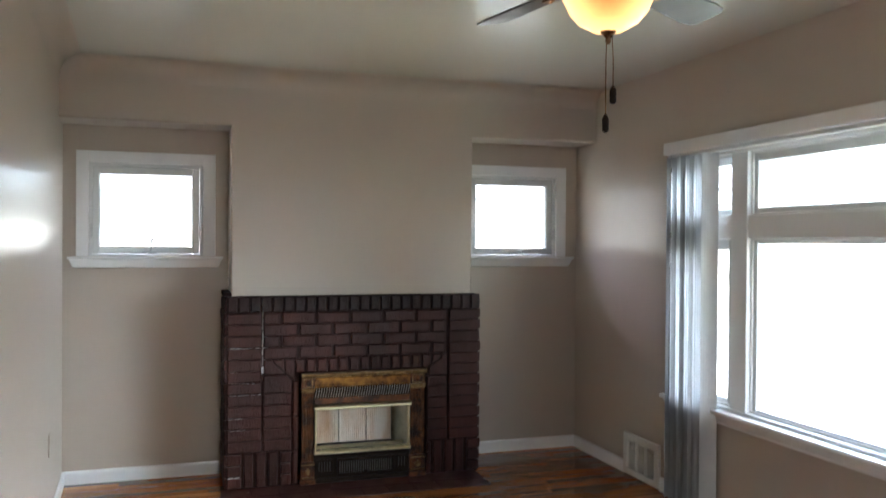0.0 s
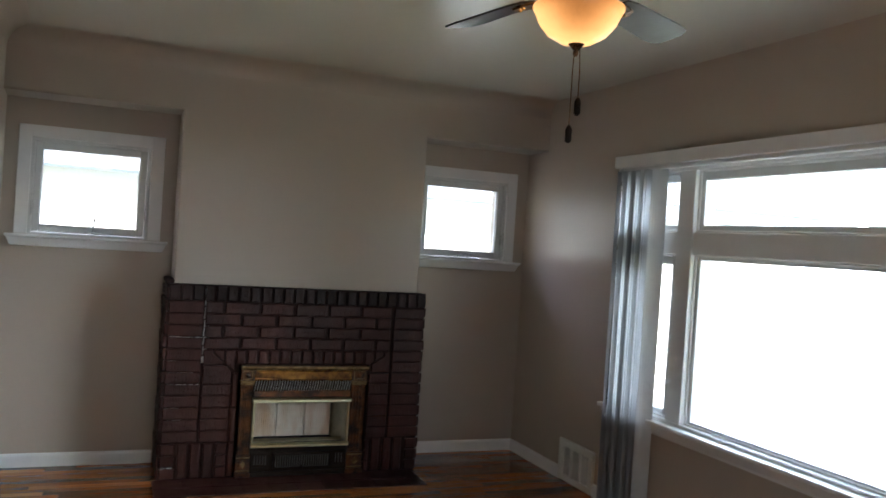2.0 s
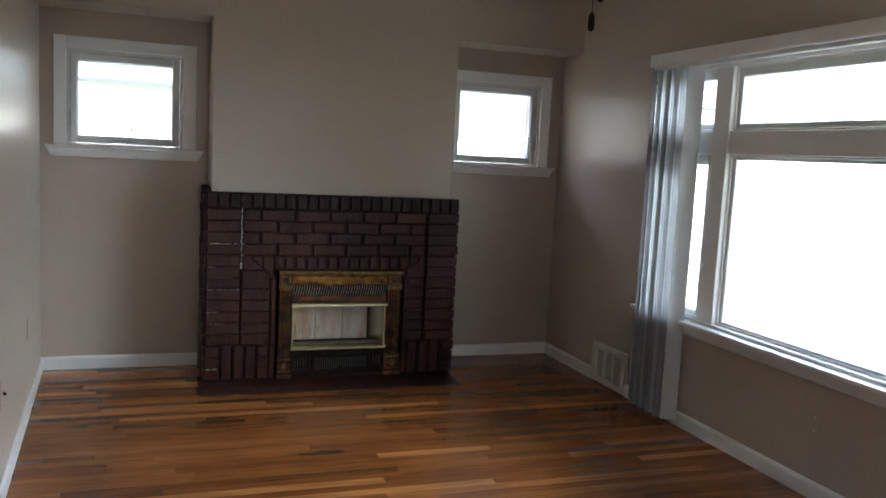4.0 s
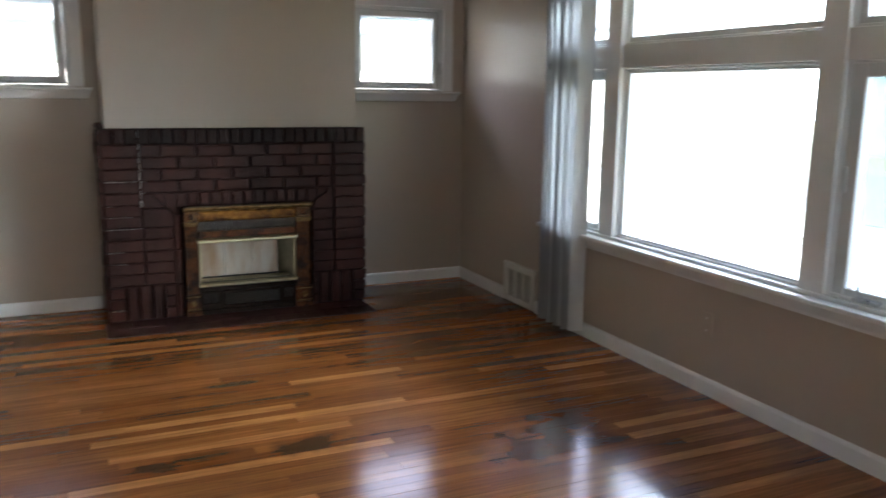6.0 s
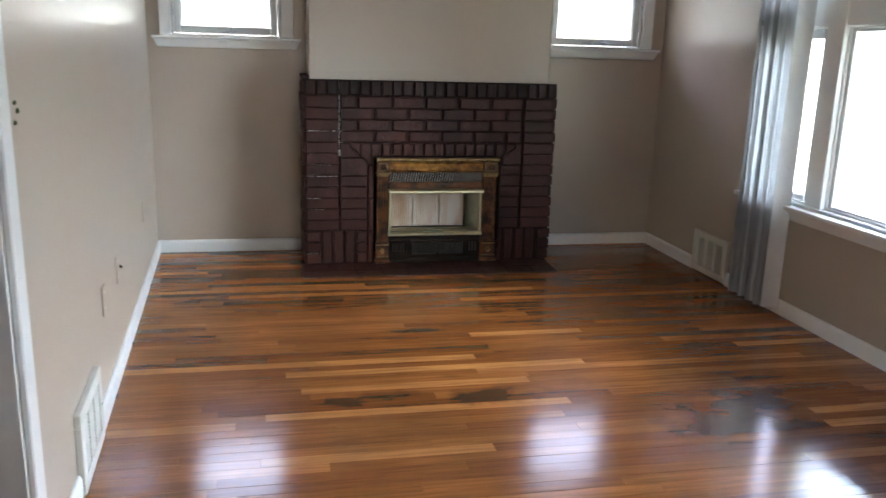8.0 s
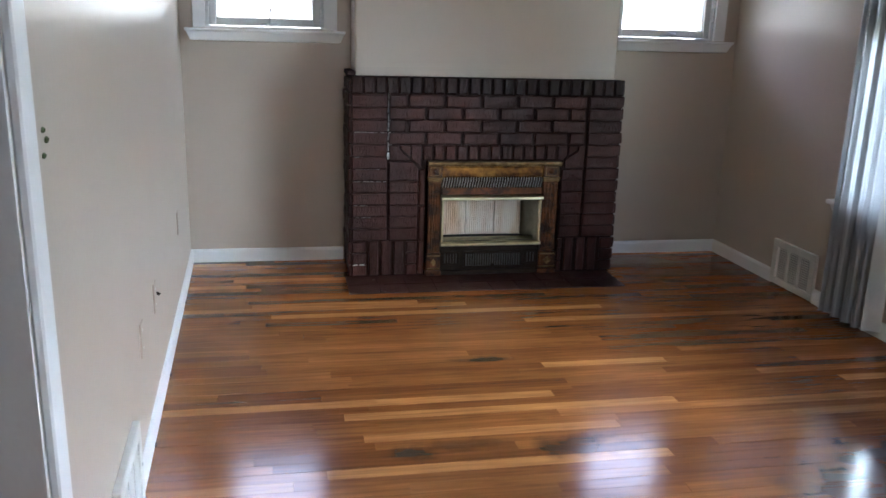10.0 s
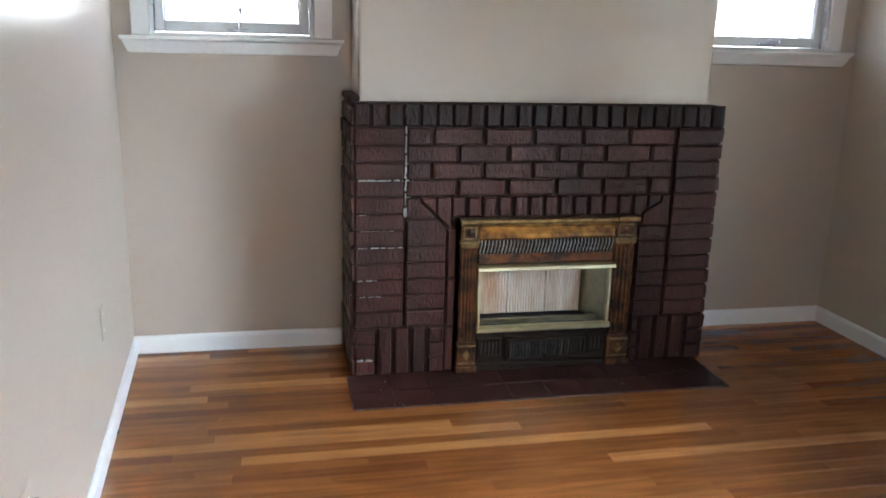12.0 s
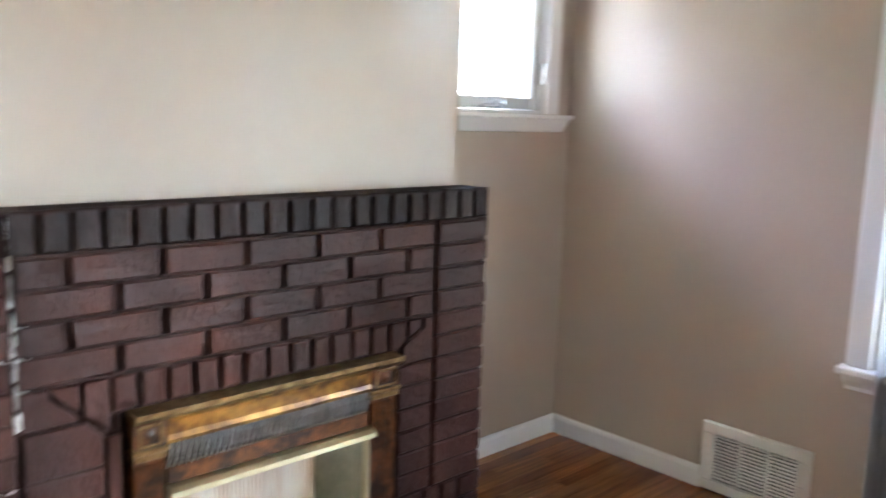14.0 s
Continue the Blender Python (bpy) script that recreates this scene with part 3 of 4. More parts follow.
# ---- picture window in the east wall ----
def picture_window():
    w = thing("window_3", "wide white wooden picture window with transoms and side casements", "window", kind="structure")
    X = RIGHT
    f = X - 0.020
    for nm, r in (("casing", (f, X, EY0 - 0.075, EY0, EZ0, EZ1 + 0.075)), ("casing", (f, X, EY1, EY1 + 0.075, EZ0, EZ1 + 0.075)), ("casing", (f, X, EY0, EY1, EZ1, EZ1 + 0.075))):
        part(nm, boxes(r, bevel=0.004), TRIM, w)
    # frame: sill plate, head, mullions, transom bar
    fr = (X + 0.005, X + 0.16)
    m1, m2 = (-1.862, -1.735), (-3.250, -3.128)        # mullion spans
    tb = (1.515, 1.635)                                 # transom bar
    rows = [(*fr, EY0, EY0 + 0.02, EZ0, EZ1), (*fr, EY1 - 0.02, EY1, EZ0, EZ1), (*fr, EY0 + 0.02, EY1 - 0.02, EZ1 - 0.02, EZ1), (*fr, EY0 + 0.02, EY1 - 0.02, EZ0, EZ0 + 0.015)]
    part("window_frame", boxes(*rows), TRIM, w)
    for m in (m1, m2):
        part("mullion", boxes((X + 0.012, X + 0.15, m[0], m[1], EZ0 + 0.015, EZ1 - 0.02), bevel=0.003), TRIM, w)
    bays = [(EY0 + 0.02, m2[0]), (m2[1], m1[0]), (m1[1], EY1 - 0.02)]
    for n, (a, b) in enumerate(bays):
        part("transom_bar", boxes((X + 0.020, X + 0.15, a, b, tb[0], tb[1]), bevel=0.003), TRIM, w)
        # fixed transom light over it
        e = 0.036 if n == 1 else 0.045
        lights = [(tb[1], EZ1 - 0.02, e, 0.038, 0.055)]
        lights.append((EZ0 + 0.015, tb[0], 0.035 if n == 1 else 0.070, 0.022 if n == 1 else 0.040, 0.027 if n == 1 else 0.061))
        for z0, z1, side, low, high in lights:
            ya, yb, za, zb = a + side, b - side, z0 + low, z1 - high
            x0, x1 = X + 0.050, X + 0.100
            s = part("sash", boxes((x0, x1, a, ya, z0, z1), (x0, x1, yb, b, z0, z1), (x0, x1, ya, yb, z0, za), (x0, x1, ya, yb, zb, z1), bevel=0.004), SASH, w)
            st = 0.012
            part("stop_bead", boxes((x0 - 0.014, x0, a, a + st, z0, z1), (x0 - 0.014, x0, b - st, b, z0, z1), (x0 - 0.014, x0, a + st, b - st, z1 - st, z1),
                                    (x0 - 0.014, x0, a + st, b - st, z0, z0 + st), bevel=0.003), TRIM, w)
            p = part("pane", boxes((X + 0.078, X + 0.083, ya - 0.004, yb + 0.004, za - 0.004, zb + 0.004)), GLASS, s, "clear glass pane")
            p.visible_shadow = False
            if n == 0 and z0 < 1:
                scr = part("insect_screen", boxes((X + 0.104, X + 0.106, ya - 0.01, yb + 0.01, za - 0.01, zb + 0.01)), SCREEN, s, "fine grey insect screen")
                scr.visible_shadow = False
            if n != 1 and z0 < 1:
                bm = bmesh.new()
                yc = (a + b) / 2 + 0.02
                box(bm, X + 0.022, X + 0.052, yc - 0.055, yc + 0.055, z0 + 0.002, z0 + 0.020, 0.005, 2)
                c = part("crank_base", bm, METAL, w, "pale metal casement crank")
                bm = bmesh.new()
                tube(bm, [(X + 0.035, yc + 0.03, z0 + 0.018), (X + 0.028, yc + 0.036, z0 + 0.048), (X + 0.022, yc + 0.03, z0 + 0.062)], 0.005)
                part("crank_handle", bm, METAL, c, smooth=True)
                bm = bmesh.new()
                box(bm, X + 0.036, X + 0.05, b - 0.030, b - 0.016, 1.02, 1.12, 0.004, 2)
                part("latch", bm, SASH, w, "white sash latch lever")
                for zz in (0.78, 0.98, 1.30):
                    bm = bmesh.new()
                    box(bm, X + 0.046, X + 0.056, ya - 0.006, ya + 0.004, zz, zz + 0.018, 0.002)
                    part("screen_clip", bm, METAL, w)
    # stool and apron
    bm = bmesh.new()
    box(bm, X - 0.055, X + 0.03, EY0 - 0.095, EY1 + 0.095, EZ0 - 0.024, EZ0, 0.006, 2)
    part("window_sill", bm, TRIM, w, "white projecting sill")
    bm = bmesh.new()
    prism(bm, [(0, 0.576), (0.038, 0.576), (0.030, 0.554), (0.020, 0.536), (0.020, 0.524), (0, 0.524)], 0, 1,
          lambda p, q, r: (X - p, (EY0 - 0.080 + (0.04 - p) * 0.5, EY1 + 0.080 - (0.04 - p) * 0.5)[r], q))
    part("apron", bm, TRIM, w, "white moulded apron under the sill")


picture_window()


# ---- doorway ----
def doorway():
    d = thing("door_1", "white-cased open doorway without a door", "doorway", LEFT, kind="structure")
    for r in ((D0 - 0.085, D0, 0, 0.018, 0, 2.05), (D1, D1 + 0.085, 0, 0.018, 0, 2.05), (D0 - 0.085, D1 + 0.085, 0, 0.018, 2.05, 2.135)):
        part("casing", boxes(r, bevel=0.004), TRIM, d)
    part("jamb", boxes((D0, D0 + 0.015, -0.16, 0, 0, 2.05), (D1 - 0.015, D1, -0.16, 0, 0, 2.05), (D0 + 0.015, D1 - 0.015, -0.16, 0, 2.035, 2.05)), TRIM, d)


doorway()


# ---- vertical blind beside the window ----
def vertical_blind():
    b = thing("vertical_blind", "stacked grey and white vinyl vertical blind drawn aside", "blind")
    bm = bmesh.new()
    box(bm, RIGHT - 0.105, RIGHT - 0.020, EY0 - 0.14, -1.270, 1.993, 2.062, 0.004)
    part("valance", bm, TRIM, b, "long white valance board")
    bm = bmesh.new()
    box(bm, RIGHT - 0.080, RIGHT - 0.045, EY0 - 0.06, -1.29, 1.972, 1.993, 0.003)
    part("head_rail", bm, SASH, b)
    n = 12
    for k in range(n):
        y = -1.325 - 0.0275 * k
        last = k == n - 1
        wide, turn = 0.088, radians((100, 84, 96, 80, 92, 104, 82, 88, 98, 86, 94, 118)[k])
        if last:
            y = -1.662
        out = []
        for i in range(7):
            u = (i / 6 - 0.5) * wide
            v = 0.007 * (1 - (2 * u / wide) ** 2)
            out.append((RIGHT - 0.066 + u * math.sin(turn) - v * math.cos(turn), y + u * math.cos(turn) + v * math.sin(turn)))
        back = [(x + 0.0012 * math.cos(turn), y2 - 0.0012 * math.sin(turn)) for x, y2 in out][::-1]
        bm = bmesh.new()
        prism(bm, out + back, 0.030 + 0.004 * (k % 3), 1.973, lambda p, q, r: (p, q, r))
        v = part("vane", bm, VINYL if k in (4, 8, 11) else VINYL_GREY, b, smooth=False)
        bm = bmesh.new()
        box(bm, RIGHT - 0.070, RIGHT - 0.062, y - 0.004, y + 0.004, 1.962, 1.980)
        part("clip", bm, SASH, v)
    bm = bmesh.new()
    tube(bm, [(RIGHT - 0.115, -1.37, 1.985), (RIGHT - 0.118, -1.372, 1.4), (RIGHT - 0.118, -1.37, 0.62)], 0.004)
    part("wand", bm, METAL, b, "thin control wand", smooth=True)


vertical_blind()


# ---- floor registers ----
def register(m):
    """A wall register seen from the room: x along the wall, y out of it."""
    g = thing("wall_register", "cream enamelled steel heating register with louvres set above floor", "register", m, group="heating registers")
    w, h = 0.405, 0.262
    bm = boxes((0, w, 0, 0.022, 0, 0.040), (0, w, 0, 0.022, h - 0.042, h), (0, 0.048, 0, 0.022, 0.040, h - 0.042), (w - 0.048, w, 0, 0.022, 0.040, h - 0.042), bevel=0.003)
    part("frame", bm, REGISTER, g)
    # near-black sheet: the shade inside the duct is put into its colour
    part("backing", boxes((0.04, w - 0.04, 0.001, 0.004, 0.035, h - 0.035)), DUCT_SHADE, g, "black sheet in place of the shaded duct")
    for k in range(13):
        z = 0.050 + k * 0.0132
        bm = bmesh.new()
        prism(bm, [(0.010, z + 0.005), (0.017, z), (0.018, z + 0.002), (0.011, z + 0.007)], 0.048, w - 0.048, lambda p, q, r: (r, p, q))
        part("louvre", bm, REGISTER, g)
    for x in (0.147, 0.253):
        part("divider", boxes((x, x + 0.010, 0.004, 0.020, 0.040, h - 0.042)), REGISTER, g)
    bm = bmesh.new()
    lathe(bm, [(0.005, 0), (0.005, 0.003), (0.002, 0.004)], seg=10)
    bm.transform(Matrix.Translation((0.024, 0.022, h / 2)) @ Matrix.Rotation(-math.pi / 2, 4, "X"))
    part("screw", bm, METAL, g)
    return g


reg_east = register(Matrix.Translation((RIGHT, -1.118, 0.008)) @ Matrix.Rotation(math.pi / 2, 4, "Z"))
reg_west = copy_thing(reg_east, LEFT @ Matrix.Translation((2.67, 0, 0.008)))

# small dark blocks standing in for the shaded gaps under the west baseboard
for u in (0.77, 1.72, 2.32, 2.66):
    bm = bmesh.new()
    box(bm, -0.011, 0.011, 0.013, 0.021, -0.0005, 0.007, 0.002)
    tagged(part("splinter", bm, MORTAR), "dark block put where the gap under the white baseboard is shaded", "splinter", group="baseboard splinters").matrix_world = LEFT @ Matrix.Translation((u, 0, 0))

# ---- marks on the walls ----
EAST = Matrix.Translation((RIGHT, 0, 0)) @ Matrix.Rotation(math.pi / 2, 4, "Z")
for m in (LEFT @ Matrix.Translation((0.82, 0, 0.44)), LEFT @ Matrix.Translation((1.96, 0, 0.42)), LEFT @ Matrix.Translation((2.37, 0, 0.41)), EAST @ Matrix.Translation((-2.65, 0, 0.335))):
    o = thing("outlet_cover", "blank outlet plate painted over in wall colour", "outlet cover", m, group="outlet covers")
    bm = bmesh.new()
    box(bm, -0.035, 0.035, 0, 0.006, -0.057, 0.057, 0.003, 2)
    part("plate", bm, WALL, o)
    for zz in (-0.03, 0.03):
        bm = bmesh.new()
        box(bm, -0.004, 0.004, 0.005, 0.0075, zz - 0.004, zz + 0.004, 0.001)
        part("screw", bm, TRIM, o)
o = thing("cable_stub", "small dark cable stub in the wall", "cable", LEFT @ Matrix.Translation((1.92, 0, 0.42)))
bm = bmesh.new()
tube(bm, [(0, -0.004, 0), (0, 0.010, 0), (0.003, 0.016, -0.004)], 0.006)
part("stub", bm, IRON, o)
for u, z, r in ((3.415, 1.205, 0.007), (3.395, 1.185, 0.008), (3.425, 1.160, 0.007)):
    o = thing("wall_anchor", "stained screw hole in painted wall", "wall anchor", LEFT @ Matrix.Translation((u, 0, z)), group="anchor holes")
    bm = bmesh.new()
    lathe(bm, [(r, -0.002), (r, 0.002), (r * 0.6, 0.004), (r * 0.5, 0.002)], seg=12)
    bm.transform(Matrix.Rotation(-math.pi / 2, 4, "X") @ Matrix.Diagonal((1.5, 0.8, 1, 1)))
    part("anchor", bm, HOLE, o)


# ---- the brick fireplace ----
FX0, FX1, FY, FTOP = 0.942, 2.527, -0.400, 1.150      # front face of the bricks
SX0, SX1 = 0.925, 2.532                                # side faces
MY = FY + 0.016                                        # recessed joints
IX0, IX1 = 1.372, 2.162                                # the gas insert

fireplace = thing("fireplace", "dark brown painted brick fireplace with recessed joints", "fireplace")
for r in ((SX0 + 0.012, IX0 - 0.01, MY, BACK, 0.0, FTOP - 0.012), (IX1 + 0.01, SX1 - 0.012, MY, BACK, 0.0, FTOP - 0.012),
          (IX0 - 0.01, IX1 + 0.01, MY, BACK, 0.68, FTOP - 0.012), (IX0 - 0.01, IX1 + 0.01, -0.10, BACK, 0.0, 0.68)):
    part("mortar_core", boxes(r), MORTAR, fireplace, "black-brown painted mortar joints")
bm = bmesh.new()
box(bm, SX0 + 0.004, SX1 - 0.002, FY + 0.004, BREAST - 0.002, FTOP - 0.012, FTOP - 0.002, 0.004)
part("top_ledge", bm, MORTAR, fireplace, "dark mortar-washed ledge")

SHAPES = {}


def brick_mesh(w, h, d, seed=0):
    """A block with its back on y = 0 and its worn face at y = -d; edges eased, face a little uneven."""
    key = (round(w, 3), round(h, 3), round(d, 3), seed)
    if key not in SHAPES:
        rng = random.Random(str(key))
        e = 0.005
        bm = bmesh.new()
        rings = []
        for inset, y in ((0.0, 0.0), (0.0, -d + e), (e, -d)):
            ring = []
            for x, z in ((0, 0), (0.5, 0), (1, 0), (1, 0.5), (1, 1), (0.5, 1), (0, 1), (0, 0.5)):
                px = inset + x * (w - 2 * inset) + rng.uniform(-0.0012, 0.0012)
                pz = inset + z * (h - 2 * inset) + rng.uniform(-0.0012, 0.0012)
                ring.append(bm.verts.new((px, y + (rng.uniform(-0.0015, 0.0015) if inset else 0), pz)))
            rings.append(ring)
        for a, b in zip(rings, rings[1:]):
            for i in range(8):
                bm.faces.new((a[i], a[(i + 1) % 8], b[(i + 1) % 8], b[i]))
        mid = bm.verts.new((w / 2, -d + rng.uniform(-0.001, 0.001), h / 2))
        for i in range(8):
            bm.faces.new((rings[2][i], rings[2][(i + 1) % 8], mid))
        bmesh.ops.recalc_face_normals(bm, faces=bm.faces)
        me = bpy.data.meshes.new("brick")
        bm.to_mesh(me)
        bm.free()
        me.materials.append(BRICK)
        SHAPES[key] = me
    return SHAPES[key]


def brick(x0, x1, z0, z1, d=0.016, seed=0, m=None, mat=None):
    rng = random.Random(f"{x0:.3f}{z0:.3f}")
    ob = new("brick", brick_mesh(x1 - x0, z1 - z0, d, seed))
    if mat:
        ob.material_slots[0].link = "OBJECT"
        ob.material_slots[0].material = mat
    ob.parent = fireplace
    ob.matrix_local = (m or Matrix.Translation((0, MY, 0))) @ Matrix.Translation((x0, rng.uniform(-0.002, 0.001), z0)) @ Matrix.Rotation(rng.uniform(-0.006, 0.006), 4, "Y")
    return ob


COURSE, BED = 0.0695, 0.0045
Z0 = 0.222                                             # underside of the lowest course
# rowlock course along the top
k = 24
step = (FX1 - FX0 + 0.011) / k
for i in range(k):
    brick(FX0 + i * step, FX0 + (i + 1) * step - 0.011, 1.060, FTOP, 0.019, i % 3, mat=SOOTED)
# outer piers
for r in range(12):
    z = Z0 + r * COURSE
    brick(FX0, 1.140, z, z + COURSE - BED, seed=r % 4)
    brick(2.322, FX1 - 0.004, z, z + COURSE - BED, seed=(r + 1) % 4)
# four stretcher courses over the opening
for r in range(4):
    z = Z0 + (8 + r) * COURSE
    cuts = [1.153, 1.264, 1.475, 1.686, 1.897, 2.107, 2.318] if r % 2 else [1.153, 1.369, 1.580, 1.791, 2.002, 2.212, 2.318]
    for a, b in zip(cuts, cuts[1:]):
        brick(a, b - 0.017, z, z + COURSE - BED, seed=(r * 2 + int(a * 10)) % 5)
# bed joints, struck nearly flush with the faces
for r in range(13):
    z = Z0 + r * COURSE
    spans = [(FX0 + 0.003, 1.139), (2.323, FX1 - 0.008)]
    if r < 6:
        spans += [(1.155, 1.316), (2.178, 2.308)]
    elif r >= 8:
        spans += [(1.155, 2.299)]
    for a, b in spans:
        part("bed_joint", boxes((a, b, FY + 0.0042, MY + 0.004, z - BED - 0.002, z + 0.002)), MORTAR, fireplace)
# soldier course above the insert
x = 1.345
while x < 2.14:
    brick(x, x + 0.053, 0.690, 0.770, seed=int(x * 100) % 4)
    x += 0.0665


def cut_brick(outline, d=0.016):
    bm = prism(bmesh.new(), outline, MY, MY - d, lambda p, q, r: (p, r, q))
    bmesh.ops.bevel(bm, geom=bm.edges[:], offset=0.003, segments=1, affect="EDGES")
    part("brick", bm, BRICK, fireplace)


# bricks cut on the skew at the shoulders of the opening
cut_brick([(1.214, 0.769), (1.272, 0.769), (1.272, 0.705), (1.220, 0.752)])
cut_brick([(1.281, 0.769), (1.336, 0.769), (1.336, 0.645), (1.281, 0.694)])
cut_brick([(1.153, 0.769), (1.206, 0.769), (1.208, 0.748), (1.266, 0.696), (1.266, 0.686), (1.153, 0.686)])
cut_brick([(1.153, 0.677), (1.284, 0.677), (1.318, 0.640), (1.318, 0.572), (1.153, 0.572)])
cut_brick([(2.145, 0.769), (2.200, 0.769), (2.200, 0.712), (2.168, 0.680), (2.145, 0.690)])
cut_brick([(2.212, 0.769), (2.262, 0.769), (2.262, 0.745), (2.212, 0.716)])
cut_brick([(2.272, 0.769), (2.310, 0.769), (2.310, 0.640), (2.190, 0.640), (2.190, 0.690), (2.272, 0.740)])
# inner piers
for r in range(5):
    z = Z0 + r * COURSE
    brick(1.153, 1.318, z, z + COURSE - BED, seed=r % 3)
    brick(2.176, 2.310, z, z + COURSE - BED, seed=r % 3)
brick(2.176, 2.310, Z0 + 5 * COURSE, 0.631, seed=1)
# upright slips against the insert
for a, b in ((0.012, 0.21), (0.218, 0.42), (0.428, 0.632)):
    brick(1.328, 1.362, a, b, 0.012, 1)
# base: soldiers between stacked short bricks
for a, b in ((FX0, 1.024), (1.256, 1.318), (2.176, 2.204), (2.448, FX1 - 0.004)):
    for r in range(3):
        brick(a, b, 0.010 + r * 0.0695, 0.010 + r * 0.0695 + 0.061, seed=r)
for a in (1.040, 1.112, 1.184, 2.222, 2.296, 2.370):
    brick(a, a + 0.054, 0.010, 0.216, seed=int(a * 50) % 3)
# side faces, headers and stretchers course by course
for side, x in ((-1, SX0 + 0.012), (1, SX1 - 0.012)):
    turn = Matrix.Translation((x, 0, 0)) @ Matrix.Rotation(-side * math.pi / 2 * -1, 4, "Z")
    for r in range(16):
        z = 0.010 + r * 0.0705
        span = [-0.396, -0.19, BACK - 0.004] if r % 2 else [-0.396, -0.30, -0.09, BACK - 0.004]
        for a, b in zip(span, span[1:]):
            lo, hi = (a, b - 0.010) if side > 0 else (-(b - 0.010), -a)
            brick(lo, hi, z, z + 0.061, 0.012 + 0.004 * ((r * 7) % 3) / 2, r % 4, turn)
# white wall paint caught in the ends of the joints
for r in range(13):
    z = Z0 - 0.005 + r * COURSE
    bm = bmesh.new()
    box(bm, SX1 - 0.013, SX1 - 0.004 + 0.004 * (r % 3) / 2, FY + 0.006, FY + 0.016, z - 0.001, z + 0.005, 0.001)
    part("paint_dab", bm, CHALK, fireplace, "white wall paint dab")
# ear of mortar at the back of the left shoulder
bm = bmesh.new()
box(bm, SX0 - 0.002, BX0 + 0.004, -0.30, -0.02, FTOP - 0.003, FTOP + 0.024, 0.008, 2)
part("shoulder_cap", bm, MORTAR, fireplace, "uneven dark mortar cap")
# white mortar left along a cracked joint
rng = random.Random(5)
z = 0.690
while z < 1.146:
    h = rng.uniform(0.018, 0.055)
    w = rng.uniform(0.004, 0.008) if z > 0.73 else 0.013
    x = 1.1465 + rng.uniform(-0.0015, 0.0015)
    o = [(x - w / 2, z), (x + w / 2, z + 0.004), (x + w * rng.uniform(0.2, 0.5), min(z + h, 1.149)), (x - w * rng.uniform(0.1, 0.5), min(z + h - 0.004, 1.148))]
    part("mortar_smear", prism(bmesh.new(), o, MY + 0.002, FY - 0.001, lambda p, q, r: (p, r, q)), CHALK, fireplace, "chalky white mortar smear")
    z += h + rng.uniform(-0.004, 0.010)
for a, b, z, w in ((0.955, 1.139, 0.840, 0.006), (0.952, 1.138, 0.562, 0.004), (0.955, 1.0, 0.701, 0.003), (0.95, 1.03, 0.424, 0.003), (0.95, 1.02, 0.070, 0.005), (0.96, 1.1, 0.633, 0.0025),
                   (1.15, 1.175, 0.840, 0.006), (1.15, 1.168, 0.771, 0.005), (1.15, 1.172, 0.909, 0.004), (0.96, 1.05, 0.354, 0.0025)):
    x = a
    while x < b:
        n = min(x + rng.uniform(0.012, 0.04), b)
        o = [(x, z + rng.uniform(0, 0.001)), (n, z + rng.uniform(0, 0.002)), (n - 0.004, z + w * rng.uniform(0.6, 1.2)), (x + 0.002, z + w * rng.uniform(0.4, 1.1))]
        part("mortar_smear", prism(bmesh.new(), o, MY + 0.002, FY - 0.001, lambda p, q, r: (p, r, q)), CHALK, fireplace)
        x = n + rng.uniform(0.0, 0.012)

# ---- hearth ----
hearth = tagged(part("hearth", boxes((0.905, 2.500, -0.715, MY, -0.02, 0.0022)), GROUT), "flush hearth of oxblood painted square tiles", "hearth")
HX = [0.905, 1.078, 1.236, 1.396, 1.553, 1.712, 1.870, 2.028, 2.186, 2.344, 2.500]
for a, b in zip(HX, HX[1:]):
    for c, d in ((-0.715, -0.560), (-0.554, MY - 0.001)):
        bm = bmesh.new()
        box(bm, a + 0.0022, b - 0.0022, c + 0.001, d - 0.002, -0.004, 0.0032 + 0.0005 * ((int(a * 100) + int(d * 10)) % 3), 0.0012)
        part("tile", bm, HEARTH, hearth)
for k in range(9):
    bm = bmesh.new()
    bmesh.ops.create_icosphere(bm, subdivisions=1, radius=0.0018 + 0.0012 * rng.random())
    x, y = ((1.06, -0.47), (1.03, -0.55), (1.10, -0.70), (1.07, -0.695), (2.05, -0.63), (2.17, -0.58), (2.38, -0.52), (2.40, -0.57), (1.33, -0.62))[k]
    bm.transform(Matrix.Translation((x, y, 0.0050)) @ Matrix.Diagonal((1.6, 1, 0.6, 1)))
    tagged(part("paint_chip", bm, CHALK), "tiny white plaster crumb lying on the hearth", "crumb", group="crumbs on the hearth")


